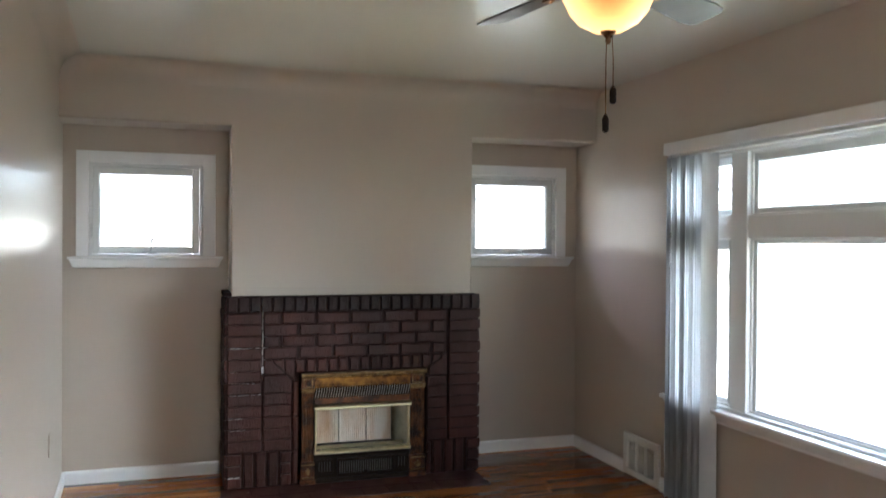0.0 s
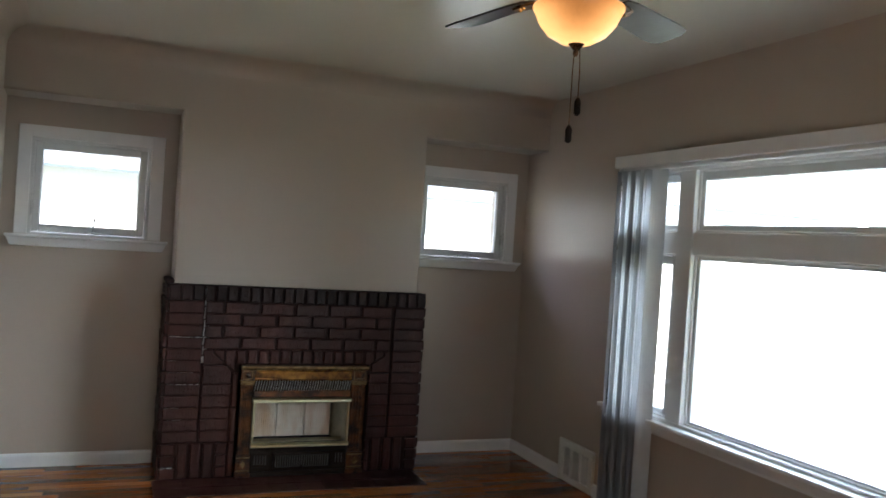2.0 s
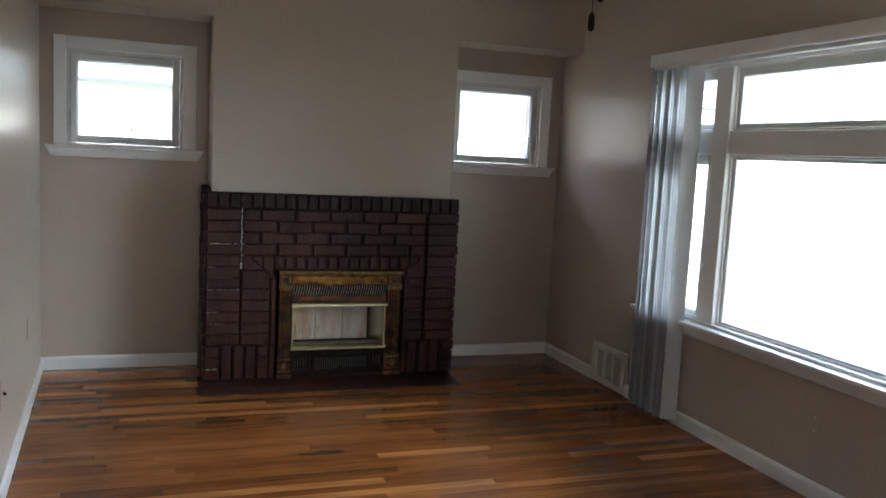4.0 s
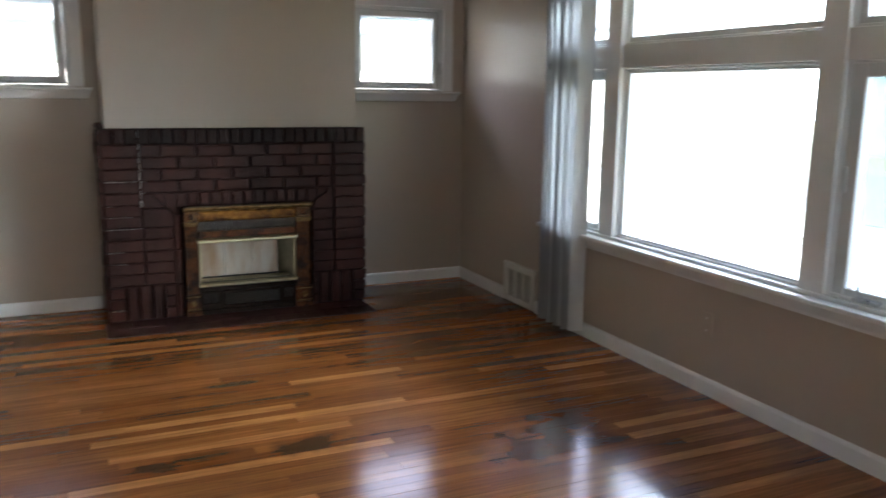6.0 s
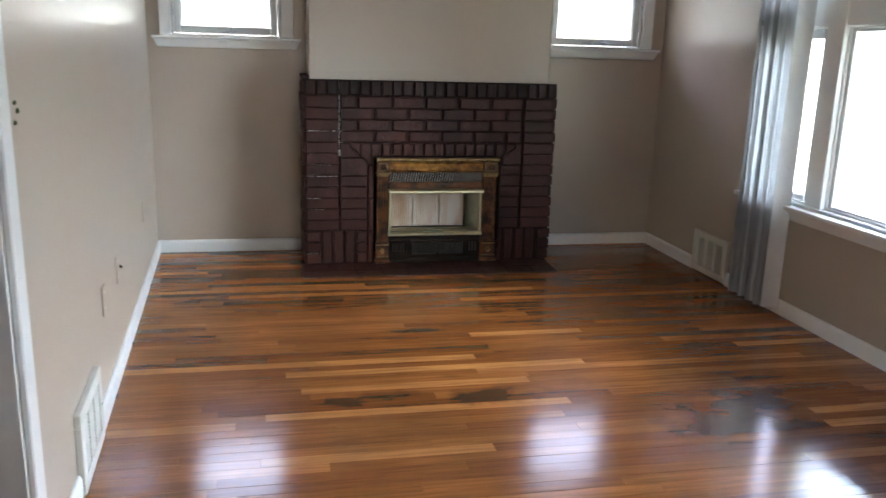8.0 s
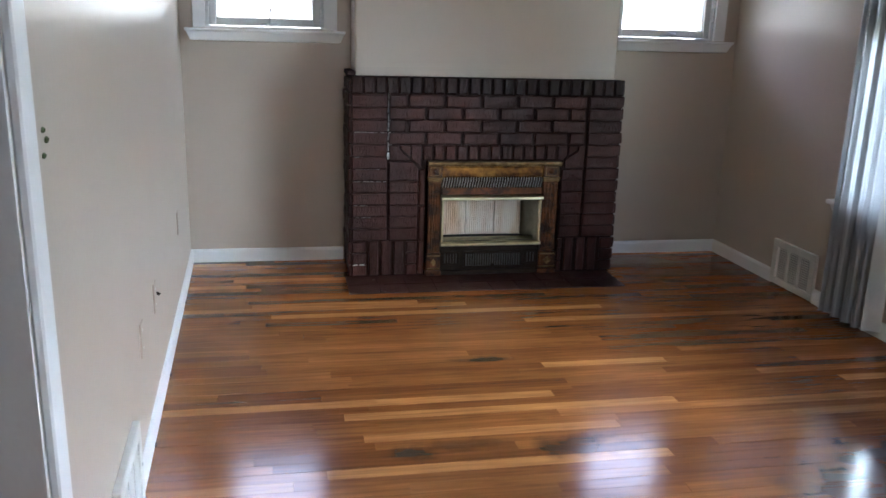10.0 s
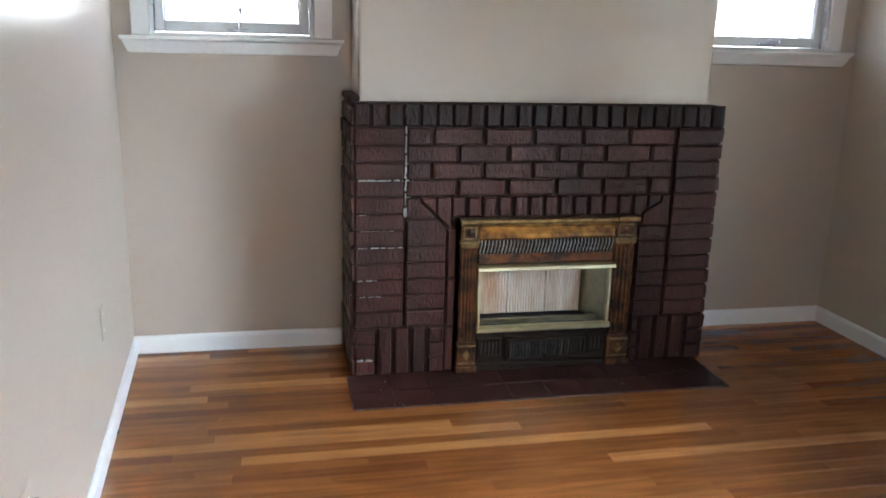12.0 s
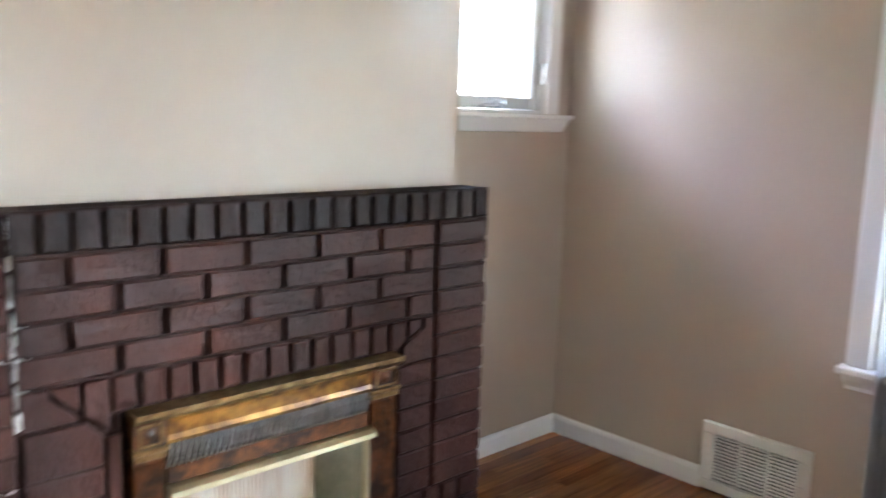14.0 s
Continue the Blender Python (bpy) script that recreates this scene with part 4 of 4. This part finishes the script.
# ---- gas insert ----
def insert():
    g = thing("gas_fire", "ornate gilt and brown gas fire insert with ceramic radiants", "gas fire")
    Y = -0.405
    a, b = IX0, IX1
    pa, pb = a + 0.086, b - 0.104
    # back box
    bm = boxes((pa - 0.02, pa - 0.005, Y + 0.012, -0.17, 0.02, 0.60), (pb + 0.005, pb + 0.02, Y + 0.012, -0.17, 0.02, 0.60), (pa - 0.02, pb + 0.02, -0.17, -0.16, 0.02, 0.60),
               (pa - 0.005, pb + 0.005, Y + 0.03, -0.17, 0.48, 0.60), (pa - 0.005, pb + 0.005, Y + 0.03, -0.17, 0.02, 0.175))
    part("firebox", bm, DARK, g, "dark steel firebox")
    # frieze and cornice
    bm = bmesh.new()
    prism(bm, [(Y + 0.02, 0.590), (Y - 0.012, 0.590), (Y - 0.017, 0.600), (Y - 0.012, 0.612), (Y - 0.014, 0.645), (Y - 0.022, 0.655), (Y + 0.02, 0.655)], pa, pb, lambda p, q, r: (r, p, q))
    part("frieze", bm, TORTOISE, g, "mottled amber and brown frieze")
    bm = bmesh.new()
    prism(bm, [(Y + 0.02, 0.656), (Y - 0.022, 0.656), (Y - 0.034, 0.668), (Y - 0.034, 0.680), (Y + 0.02, 0.682)], a + 0.004, b - 0.100, lambda p, q, r: (r, p, q))
    part("cornice", bm, GILT, g, "tarnished gilt cornice strip")
    bm = bmesh.new()
    prism(bm, [(Y + 0.02, 0.656), (Y - 0.024, 0.656), (Y - 0.036, 0.668), (Y - 0.036, 0.681), (Y + 0.02, 0.683)], b - 0.097, b, lambda p, q, r: (r, p, q))
    part("cornice", bm, GILT, g)
    for x0, x1 in ((a + 0.004, pa - 0.002), (pb + 0.002, b - 0.004)):
        bm = bmesh.new()
        box(bm, x0, x1, Y - 0.016, Y + 0.02, 0.592, 0.655, 0.003)
        blk = part("corner_block", bm, PILASTER, g, "square corner block with rosette")
        cx, cz = (x0 + x1) / 2, 0.6235
        bm = boxes((x0 + 0.012, x1 - 0.012, Y - 0.021, Y - 0.016, cz - 0.026, cz - 0.021), (x0 + 0.012, x1 - 0.012, Y - 0.021, Y - 0.016, cz + 0.021, cz + 0.026),
                   (x0 + 0.012, x0 + 0.017, Y - 0.021, Y - 0.016, cz - 0.021, cz + 0.021), (x1 - 0.017, x1 - 0.012, Y - 0.021, Y - 0.016, cz - 0.021, cz + 0.021))
        part("rosette_frame", bm, GILT, blk)
        bm = bmesh.new()
        lathe(bm, [(0.017, 0), (0.016, 0.003), (0.009, 0.002), (0.006, 0.006), (0.001, 0.007)], seg=16)
        bm.transform(Matrix.Translation((cx, Y - 0.016, cz)) @ Matrix.Rotation(math.pi / 2, 4, "X"))
        part("rosette", bm, PILASTER, blk, smooth=True)
        # stepped neck under the block
        bm = boxes((x0 - 0.004, x1 + 0.004, Y - 0.022, Y + 0.02, 0.578, 0.591), (x0, x1, Y - 0.018, Y + 0.02, 0.562, 0.577), bevel=0.003)
        part("capital", bm, GILT, g)
        # fluted pilaster
        bm = boxes((x0 + 0.004, x1 - 0.004, Y - 0.004, Y + 0.02, 0.140, 0.561))
        pil = part("pilaster", bm, PILASTER, g, "fluted rust-brown pilaster")
        for i in range(5):
            xx = x0 + 0.010 + i * (x1 - x0 - 0.020) / 4
            bm = bmesh.new()
            box(bm, xx - 0.0045, xx + 0.0045, Y - 0.0125, Y - 0.004, 0.150, 0.552, 0.003)
            part("flute", bm, PILASTER, pil)
        # plinth
        bm = bmesh.new()
        box(bm, x0 - 0.002, x1 + 0.002, Y - 0.012, Y + 0.02, 0.036, 0.139, 0.004)
        box(bm, x0 - 0.006, x1 + 0.006, Y - 0.022, Y + 0.02, 0.0040, 0.034, 0.004)
        box(bm, x0 - 0.004, x1 + 0.004, Y - 0.017, Y + 0.02, 0.128, 0.138, 0.003)
        pl = part("plinth", bm, PILASTER, g, "worn gilt-brown plinth block")
        bm = bmesh.new()
        box(bm, x0 + 0.014, x1 - 0.014, Y - 0.018, Y - 0.012, 0.052, 0.118, 0.004)
        part("plinth_panel", bm, PILASTER, pl)
        for zz in (0.044, 0.122):
            part("plinth_moulding", boxes((x0, x1, Y - 0.020, Y - 0.011, zz, zz + 0.006), bevel=0.002), GILT, pl, "rubbed gilt moulding")
        bm = bmesh.new()
        prism(bm, [(x0 + 0.024, 0.085), ((x0 + x1) / 2, 0.062), (x1 - 0.024, 0.085), ((x0 + x1) / 2, 0.110)], Y - 0.0215, Y - 0.0175, lambda p, q, r: (p, r, q))
        part("plinth_boss", bm, GILT, pl)
    # upper lattice grille
    part("grille_backing", boxes((pa, pb, Y + 0.006, Y + 0.012, 0.486, 0.590)), IRON, g, "black upper grille")
    part("grille_rail", boxes((pa, pb, Y - 0.006, Y + 0.006, 0.486, 0.530), bevel=0.003), PILASTER, g, "dark brown enamel rail")
    n = 38
    for i in range(n):
        x = pa + 0.008 + i * (pb - pa - 0.016) / (n - 1)
        bm = bmesh.new()
        tube(bm, [(x - 0.004, Y - 0.003, 0.529), (x - 0.003, Y - 0.010, 0.545), (x + 0.003, Y - 0.011, 0.572), (x + 0.005, Y - 0.003, 0.589)], 0.0029, 6)
        part("grille_bar", bm, STEEL, g)
    # brass hood and opening frame
    bm = bmesh.new()
    prism(bm, [(Y + 0.01, 0.484), (Y - 0.018, 0.482), (Y - 0.034, 0.474), (Y - 0.036, 0.462), (Y - 0.030, 0.458), (Y + 0.01, 0.462)], pa - 0.004, pb + 0.006, lambda p, q, r: (r, p, q))
    part("hood", bm, BRASS, g, "pale brass hood strip")
    yo, yi = Y - 0.016, Y + 0.010
    for x0 in (pa, pb - 0.014):
        part("opening_frame", boxes((x0, x0 + 0.014, yo, yi, 0.196, 0.458), bevel=0.003), BRASS, g, "polished brass opening upright")
    bm = bmesh.new()
    prism(bm, [(Y + 0.01, 0.206), (Y - 0.014, 0.208), (Y - 0.026, 0.200), (Y - 0.026, 0.188), (Y - 0.018, 0.182), (Y + 0.01, 0.184)], pa - 0.002, pb + 0.004, lambda p, q, r: (r, p, q))
    part("opening_sill", bm, BRASS, g, "polished brass lower rail")
    # splayed reflectors
    for x0, x1 in ((pa + 0.014, pa + 0.030), (pb - 0.014, pb - 0.075)):
        bm = bmesh.new()
        s = 1 if x1 > x0 else -1
        prism(bm, [(x0, yi), (x0, yi - 0.002), (x1, -0.245), (x1, -0.240), (x0 - 0.004 * s, yi + 0.01)], 0.200, 0.460, lambda p, q, r: (p, q, r))
        part("reflector", bm, REFLECT, g)
    bm = bmesh.new()
    prism(bm, [(yi, 0.200), (-0.215, 0.206), (-0.215, 0.202), (yi, 0.194)], pa + 0.014, pb - 0.014, lambda p, q, r: (r, p, q))
    part("reflector_floor", bm, DARK, g)
    bm = bmesh.new()
    prism(bm, [(Y + 0.045, 0.200), (Y + 0.040, 0.222), (Y + 0.048, 0.224), (Y + 0.056, 0.200)], pa + 0.016, pb - 0.030, lambda p, q, r: (r, p, q))
    part("inner_lip", bm, BRASS, g, "bright inner brass lip")
    # ribbed ceramic radiants
    x, w = pa + 0.026, (pb - 0.080 - pa - 0.026)
    cuts = [x, x + 0.30 * w, x + 0.66 * w, x + w]
    for c, d in zip(cuts, cuts[1:]):
        ribs = max(int((d - c) / 0.0125), 3)
        out = []
        for i in range(ribs):
            p0, p1 = c + 0.002 + (d - c - 0.004) * i / ribs, c + 0.002 + (d - c - 0.004) * (i + 1) / ribs
            out += [(p0, -0.262), (p0 + (p1 - p0) * 0.25, -0.2665), (p0 + (p1 - p0) * 0.7, -0.2665), (p1 - 0.0006, -0.262)]
        bm = prism(bmesh.new(), out + [(d - 0.002, -0.235), (c + 0.002, -0.235)], 0.214, 0.436, lambda p, q, r: (p, q, r))
        part("radiant", bm, CERAMIC, g, "cream ribbed ceramic radiant with scorch marks")
    # lower grille
    part("apron_backing", boxes((pa, pb, Y + 0.004, Y + 0.012, 0.010, 0.182)), IRON, g, "sooty black lower panel")
    for x0, x1 in ((pa + 0.010, pa + 0.118), (pa + 0.140, pa + 0.500), (pa + 0.512, pb - 0.008)):
        z0, z1 = (0.045, 0.150) if x1 - x0 > 0.2 else (0.060, 0.150)
        mid = x1 - x0 > 0.2
        y0 = Y - (0.016 if mid else 0.004)
        bm = boxes((x0, x1, y0, Y + 0.004, z0, z0 + 0.014), (x0, x1, y0, Y + 0.004, z1 - 0.016, z1), (x0, x0 + 0.012, y0, Y + 0.004, z0 + 0.014, z1 - 0.016),
                   (x1 - 0.012, x1, y0, Y + 0.004, z0 + 0.014, z1 - 0.016), bevel=0.002)
        fr = part("grille_frame", bm, IRON, g)
        c = int((x1 - x0 - 0.024) / 0.0145)
        for i in range(c):
            xx = x0 + 0.012 + (i + 0.5) * (x1 - x0 - 0.024) / c
            part("grille_slat", boxes((xx - 0.0028, xx + 0.0028, y0 + 0.003, Y + 0.003, z0 + 0.014, z1 - 0.016)), SOOT, fr)
    part("base_strip", boxes((pa, pb, Y - 0.008, Y + 0.004, 0.0040, 0.034), bevel=0.003), IRON, g)
    bm = bmesh.new()
    lathe(bm, [(0.012, 0), (0.012, 0.012), (0.006, 0.016)], seg=14)
    bm.transform(Matrix.Translation(((pa + pb) / 2 + 0.015, Y - 0.014, 0.062)) @ Matrix.Rotation(math.pi / 2, 4, "X"))
    part("control_knob", bm, IRON, g)


insert()


# ---- ceiling fan ----
def ceiling_fan(x, y):
    f = thing("ceiling_fan", "bronze ceiling fan with walnut blades and lit amber bowl", "ceiling fan", Matrix.Translation((x, y, 0)))
    bm = lathe(bmesh.new(), [(0.03, 2.42), (0.065, 2.44), (0.075, 2.50), (0.070, CEILING)], seg=28)
    part("canopy", bm, BRONZE, f, smooth=True)
    part("downrod", lathe(bmesh.new(), [(0.013, 2.38), (0.013, 2.46)], seg=14), BRONZE, f, smooth=True)
    part("motor_housing", lathe(bmesh.new(), [(0.045, 2.205), (0.085, 2.215), (0.118, 2.245), (0.124, 2.26), (0.122, 2.335), (0.110, 2.35), (0.060, 2.375), (0.03, 2.39)], seg=40), BRONZE, f, "dark bronze motor housing", smooth=True)
    part("collar", lathe(bmesh.new(), [(0.062, 2.165), (0.075, 2.172), (0.070, 2.195), (0.050, 2.207)], seg=32), BRONZE, f, smooth=True)
    shell = [(0.008, 2.052), (0.043, 2.056), (0.081, 2.078), (0.104, 2.105), (0.115, 2.130), (0.125, 2.148), (0.124, 2.154), (0.119, 2.153),
             (0.110, 2.133), (0.099, 2.108), (0.077, 2.083), (0.040, 2.062), (0.006, 2.058)]
    part("bowl", lathe(bmesh.new(), shell, seg=48), BOWL, f, "glowing amber alabaster glass bowl", smooth=True)
    for dx, dy in ((-0.055, 0.03), (0.055, -0.03)):
        bulb = lathe(bmesh.new(), [(0.012, 2.168), (0.013, 2.150), (0.024, 2.132), (0.026, 2.118), (0.018, 2.102), (0.004, 2.096)], dx, dy, 16)
        part("bulb", bulb, BULB, f, "lit warm bulb", smooth=True)
    part("finial", lathe(bmesh.new(), [(0.004, 2.020), (0.009, 2.028), (0.007, 2.036), (0.020, 2.050), (0.024, 2.056)], seg=20), BRONZE, f, smooth=True)
    for k in range(5):
        arm = radians(-43 + 72 * k)
        m = Matrix.Rotation(arm, 4, "Z")
        bm = bmesh.new()
        out = [(0.20, -0.044), (0.25, -0.056), (0.52, -0.068), (0.578, -0.062), (0.600, -0.040), (0.603, 0.040), (0.582, 0.062), (0.52, 0.068), (0.25, 0.056), (0.20, 0.044)]
        prism(bm, out, -0.003, 0.003, lambda p, q, r: (p, q, r))
        bmesh.ops.bevel(bm, geom=bm.edges[:], offset=0.0015, segments=1, affect="EDGES")
        bm.transform(m @ Matrix.Translation((0, 0, 2.212)) @ Matrix.Rotation(radians(-13), 4, "X"))
        blade = part("blade", bm, BLADE, f)
        bm = bmesh.new()
        prism(bm, [(0.07, -0.014), (0.14, -0.020), (0.20, -0.036), (0.265, -0.030), (0.285, 0.0), (0.265, 0.030), (0.20, 0.036), (0.14, 0.020), (0.07, 0.014)], -0.004, 0.004, lambda p, q, r: (p, q, r))
        bmesh.ops.bevel(bm, geom=bm.edges[:], offset=0.002, segments=1, affect="EDGES")
        bm.transform(m @ Matrix.Translation((0, 0, 2.203)) @ Matrix.Rotation(radians(-13), 4, "X"))
        part("blade_iron", bm, BRONZE, blade, "scrolled bronze blade bracket")
        for px, py in ((0.225, -0.018), (0.225, 0.018), (0.262, 0.0)):
            bm = lathe(bmesh.new(), [(0.006, 0), (0.006, -0.003), (0.002, -0.005)], px, py, 10)
            bm.transform(m @ Matrix.Translation((0, 0, 2.198)) @ Matrix.Rotation(radians(-13), 4, "X"))
            part("screw", bm, GILT, blade)
    for dx, dy, low in ((-0.004, 0.004, 1.800), (0.010, -0.010, 1.875)):
        bm = tube(bmesh.new(), [(dx * 0.7, dy * 0.7, 2.05), (dx, dy, 1.98), (dx, dy, low + 0.03)], 0.0016, 6)
        c = part("pull_chain", bm, BRONZE, f)
        part("pull_knob", lathe(bmesh.new(), [(0.004, low - 0.016), (0.009, low - 0.010), (0.009, low + 0.022), (0.003, low + 0.034)], dx, dy, 12), IRON, c, smooth=True)


ceiling_fan(FAN_X, FAN_Y)

# ---- outdoors ----
GROUND = -0.75
structure("ground", boxes((-200, 200, -200, 200, GROUND - 0.5, GROUND)), LAWN, "pale dry lawn around the house", "ground")
structure("road", boxes((13.0, 21.0, -200, 200, GROUND - 0.05, GROUND + 0.004)), ASPHALT, "sun-bleached asphalt street", "road")
structure("pavement", boxes((10.8, 12.4, -200, 200, GROUND - 0.05, GROUND + 0.03)), CONCRETE, "pale concrete pavement", "pavement")
structure("driveway", boxes((-8, 10.8, 0.9, 3.2, GROUND - 0.05, GROUND + 0.01)), CONCRETE, "pale concrete driveway beside the house", "pavement")
structure("foundation", boxes((-0.35, RIGHT + 0.24, REAR - 0.2, 0.25, GROUND - 0.1, -0.2)), CONCRETE, "concrete foundation under the house", "wall")


def house(x0, x1, y0, y1, eave, wall, label, windows):
    h = thing("house", label, "house")
    part("wall", boxes((x0, x1, y0, y1, GROUND - 0.1, eave)), wall, h)
    part("soffit", boxes((x0 - 0.5, x1 + 0.5, y0 - 0.5, y1 + 0.5, eave, eave + 0.16)), SOFFIT_AND_PANE, h, "pale blue painted eave")
    bm = bmesh.new()
    ym = (y0 + y1) / 2
    prism(bm, [(y0 - 0.55, eave + 0.16), (y1 + 0.55, eave + 0.16), (ym, eave + 2.0)], x0 - 0.5, x1 + 0.5, lambda p, q, r: (r, p, q))
    part("roof", bm, ROOFING, h)
    for x, y, z, w, t in windows:
        win = part("window", boxes((x - 0.04, x + 0.02, y - w / 2, y + w / 2, z, z + t)), TRIM, h)
        # pale blue pane: reflected sky is put into the colour
        part("pane", boxes((x - 0.05, x - 0.041, y - w / 2 + 0.08, y + w / 2 - 0.08, z + 0.08, z + t - 0.08)), SOFFIT_AND_PANE, win)


house(-9, 9.5, 3.4, 12, 1.985, STUCCO, "white stucco neighbouring house with pale blue eaves", ())
house(27.5, 36, 6, 17, 3.2, MINT, "mint green house across the street", ((27.5, 9.0, 0.3, 1.6, 1.3), (27.5, 14.0, 0.3, 1.6, 1.3)))
house(27.5, 36, -14, -1, 3.2, STUCCO, "white house across the street", ((27.5, -4.0, 0.3, 1.8, 1.3), (27.5, -10.0, 0.3, 1.8, 1.3)))
structure("backdrop", boxes((60, 60.2, -64, 110, GROUND, 45)), SKYGLOW, "bright hazy sky beyond the street", "sky")
structure("backdrop", boxes((-80, 59, 65, 65.2, GROUND, 62)), SKYGLOW_N, "lavender-blue bright sky behind the neighbouring house", "sky")

# ---- floor ----
floor = structure("floor", boxes((-0.05, RIGHT + 0.02, REAR, BACK, -0.15, -0.012)), OAK, "varnished brown oak strip floor with dark water stains", "floor")
STRIP = 0.0572
BOARDS = {}


def board_mesh(w):
    w = round(w, 2)
    if w not in BOARDS:
        bm = bmesh.new()
        b, g = 0.0005, 0.00025
        v = [[bm.verts.new(p) for p in ((i, i + g, z), (w - i, i + g, z), (w - i, STRIP - i - g, z), (i, STRIP - i - g, z))] for i, z in ((0, -0.012), (0, -b), (b, 0))]
        for p, q in zip(v, v[1:]):
            for i in range(4):
                bm.faces.new((p[i], p[(i + 1) % 4], q[(i + 1) % 4], q[i]))
        bm.faces.new(v[2])
        bmesh.ops.recalc_face_normals(bm, faces=bm.faces)
        me = bpy.data.meshes.new("board")
        bm.to_mesh(me)
        bm.free()
        me.materials.append(OAK)
        BOARDS[w] = me
    return BOARDS[w]


rng = random.Random(11)
far = []
row = 0
y = BACK - STRIP
while y > REAR - 0.05:
    left = -0.03 + (SLOPE * -y if y < 0 else 0) - 0.02
    x = left
    first = True
    while x < RIGHT - 0.01:
        w = round(rng.uniform(0.25, 0.9) if first else rng.uniform(0.55, 1.75), 2)
        if RIGHT + 0.01 - (x + w) < 0.22:
            w = round(RIGHT + 0.01 - x, 2)
        first = False
        z = rng.uniform(-0.0004, 0.0004)
        if y > -4.3:
            ob = new("board", board_mesh(w))
            ob.location = (x, y, z)
            ob.parent = floor
        else:
            far.append((x, y, z, w))
        x += w
    y -= STRIP
    row += 1
verts, faces = [], []
for x, y, z, w in far:
    k = len(verts)
    verts += [(x + 0.001, y + 0.001, z), (x + w - 0.001, y + 0.001, z), (x + w - 0.001, y + STRIP - 0.001, z), (x + 0.001, y + STRIP - 0.001, z),
              (x, y, z - 0.012), (x + w, y, z - 0.012), (x + w, y + STRIP, z - 0.012), (x, y + STRIP, z - 0.012)]
    faces += [(k, k + 1, k + 2, k + 3), (k + 4, k + 5, k + 1, k), (k + 5, k + 6, k + 2, k + 1), (k + 6, k + 7, k + 3, k + 2), (k + 7, k + 4, k, k + 3)]
me = bpy.data.meshes.new("boards")
me.from_pydata(verts, [], faces)
me.materials.append(OAK)
ob = tagged(new("boards", me), kind="stuff")
ob.parent = floor
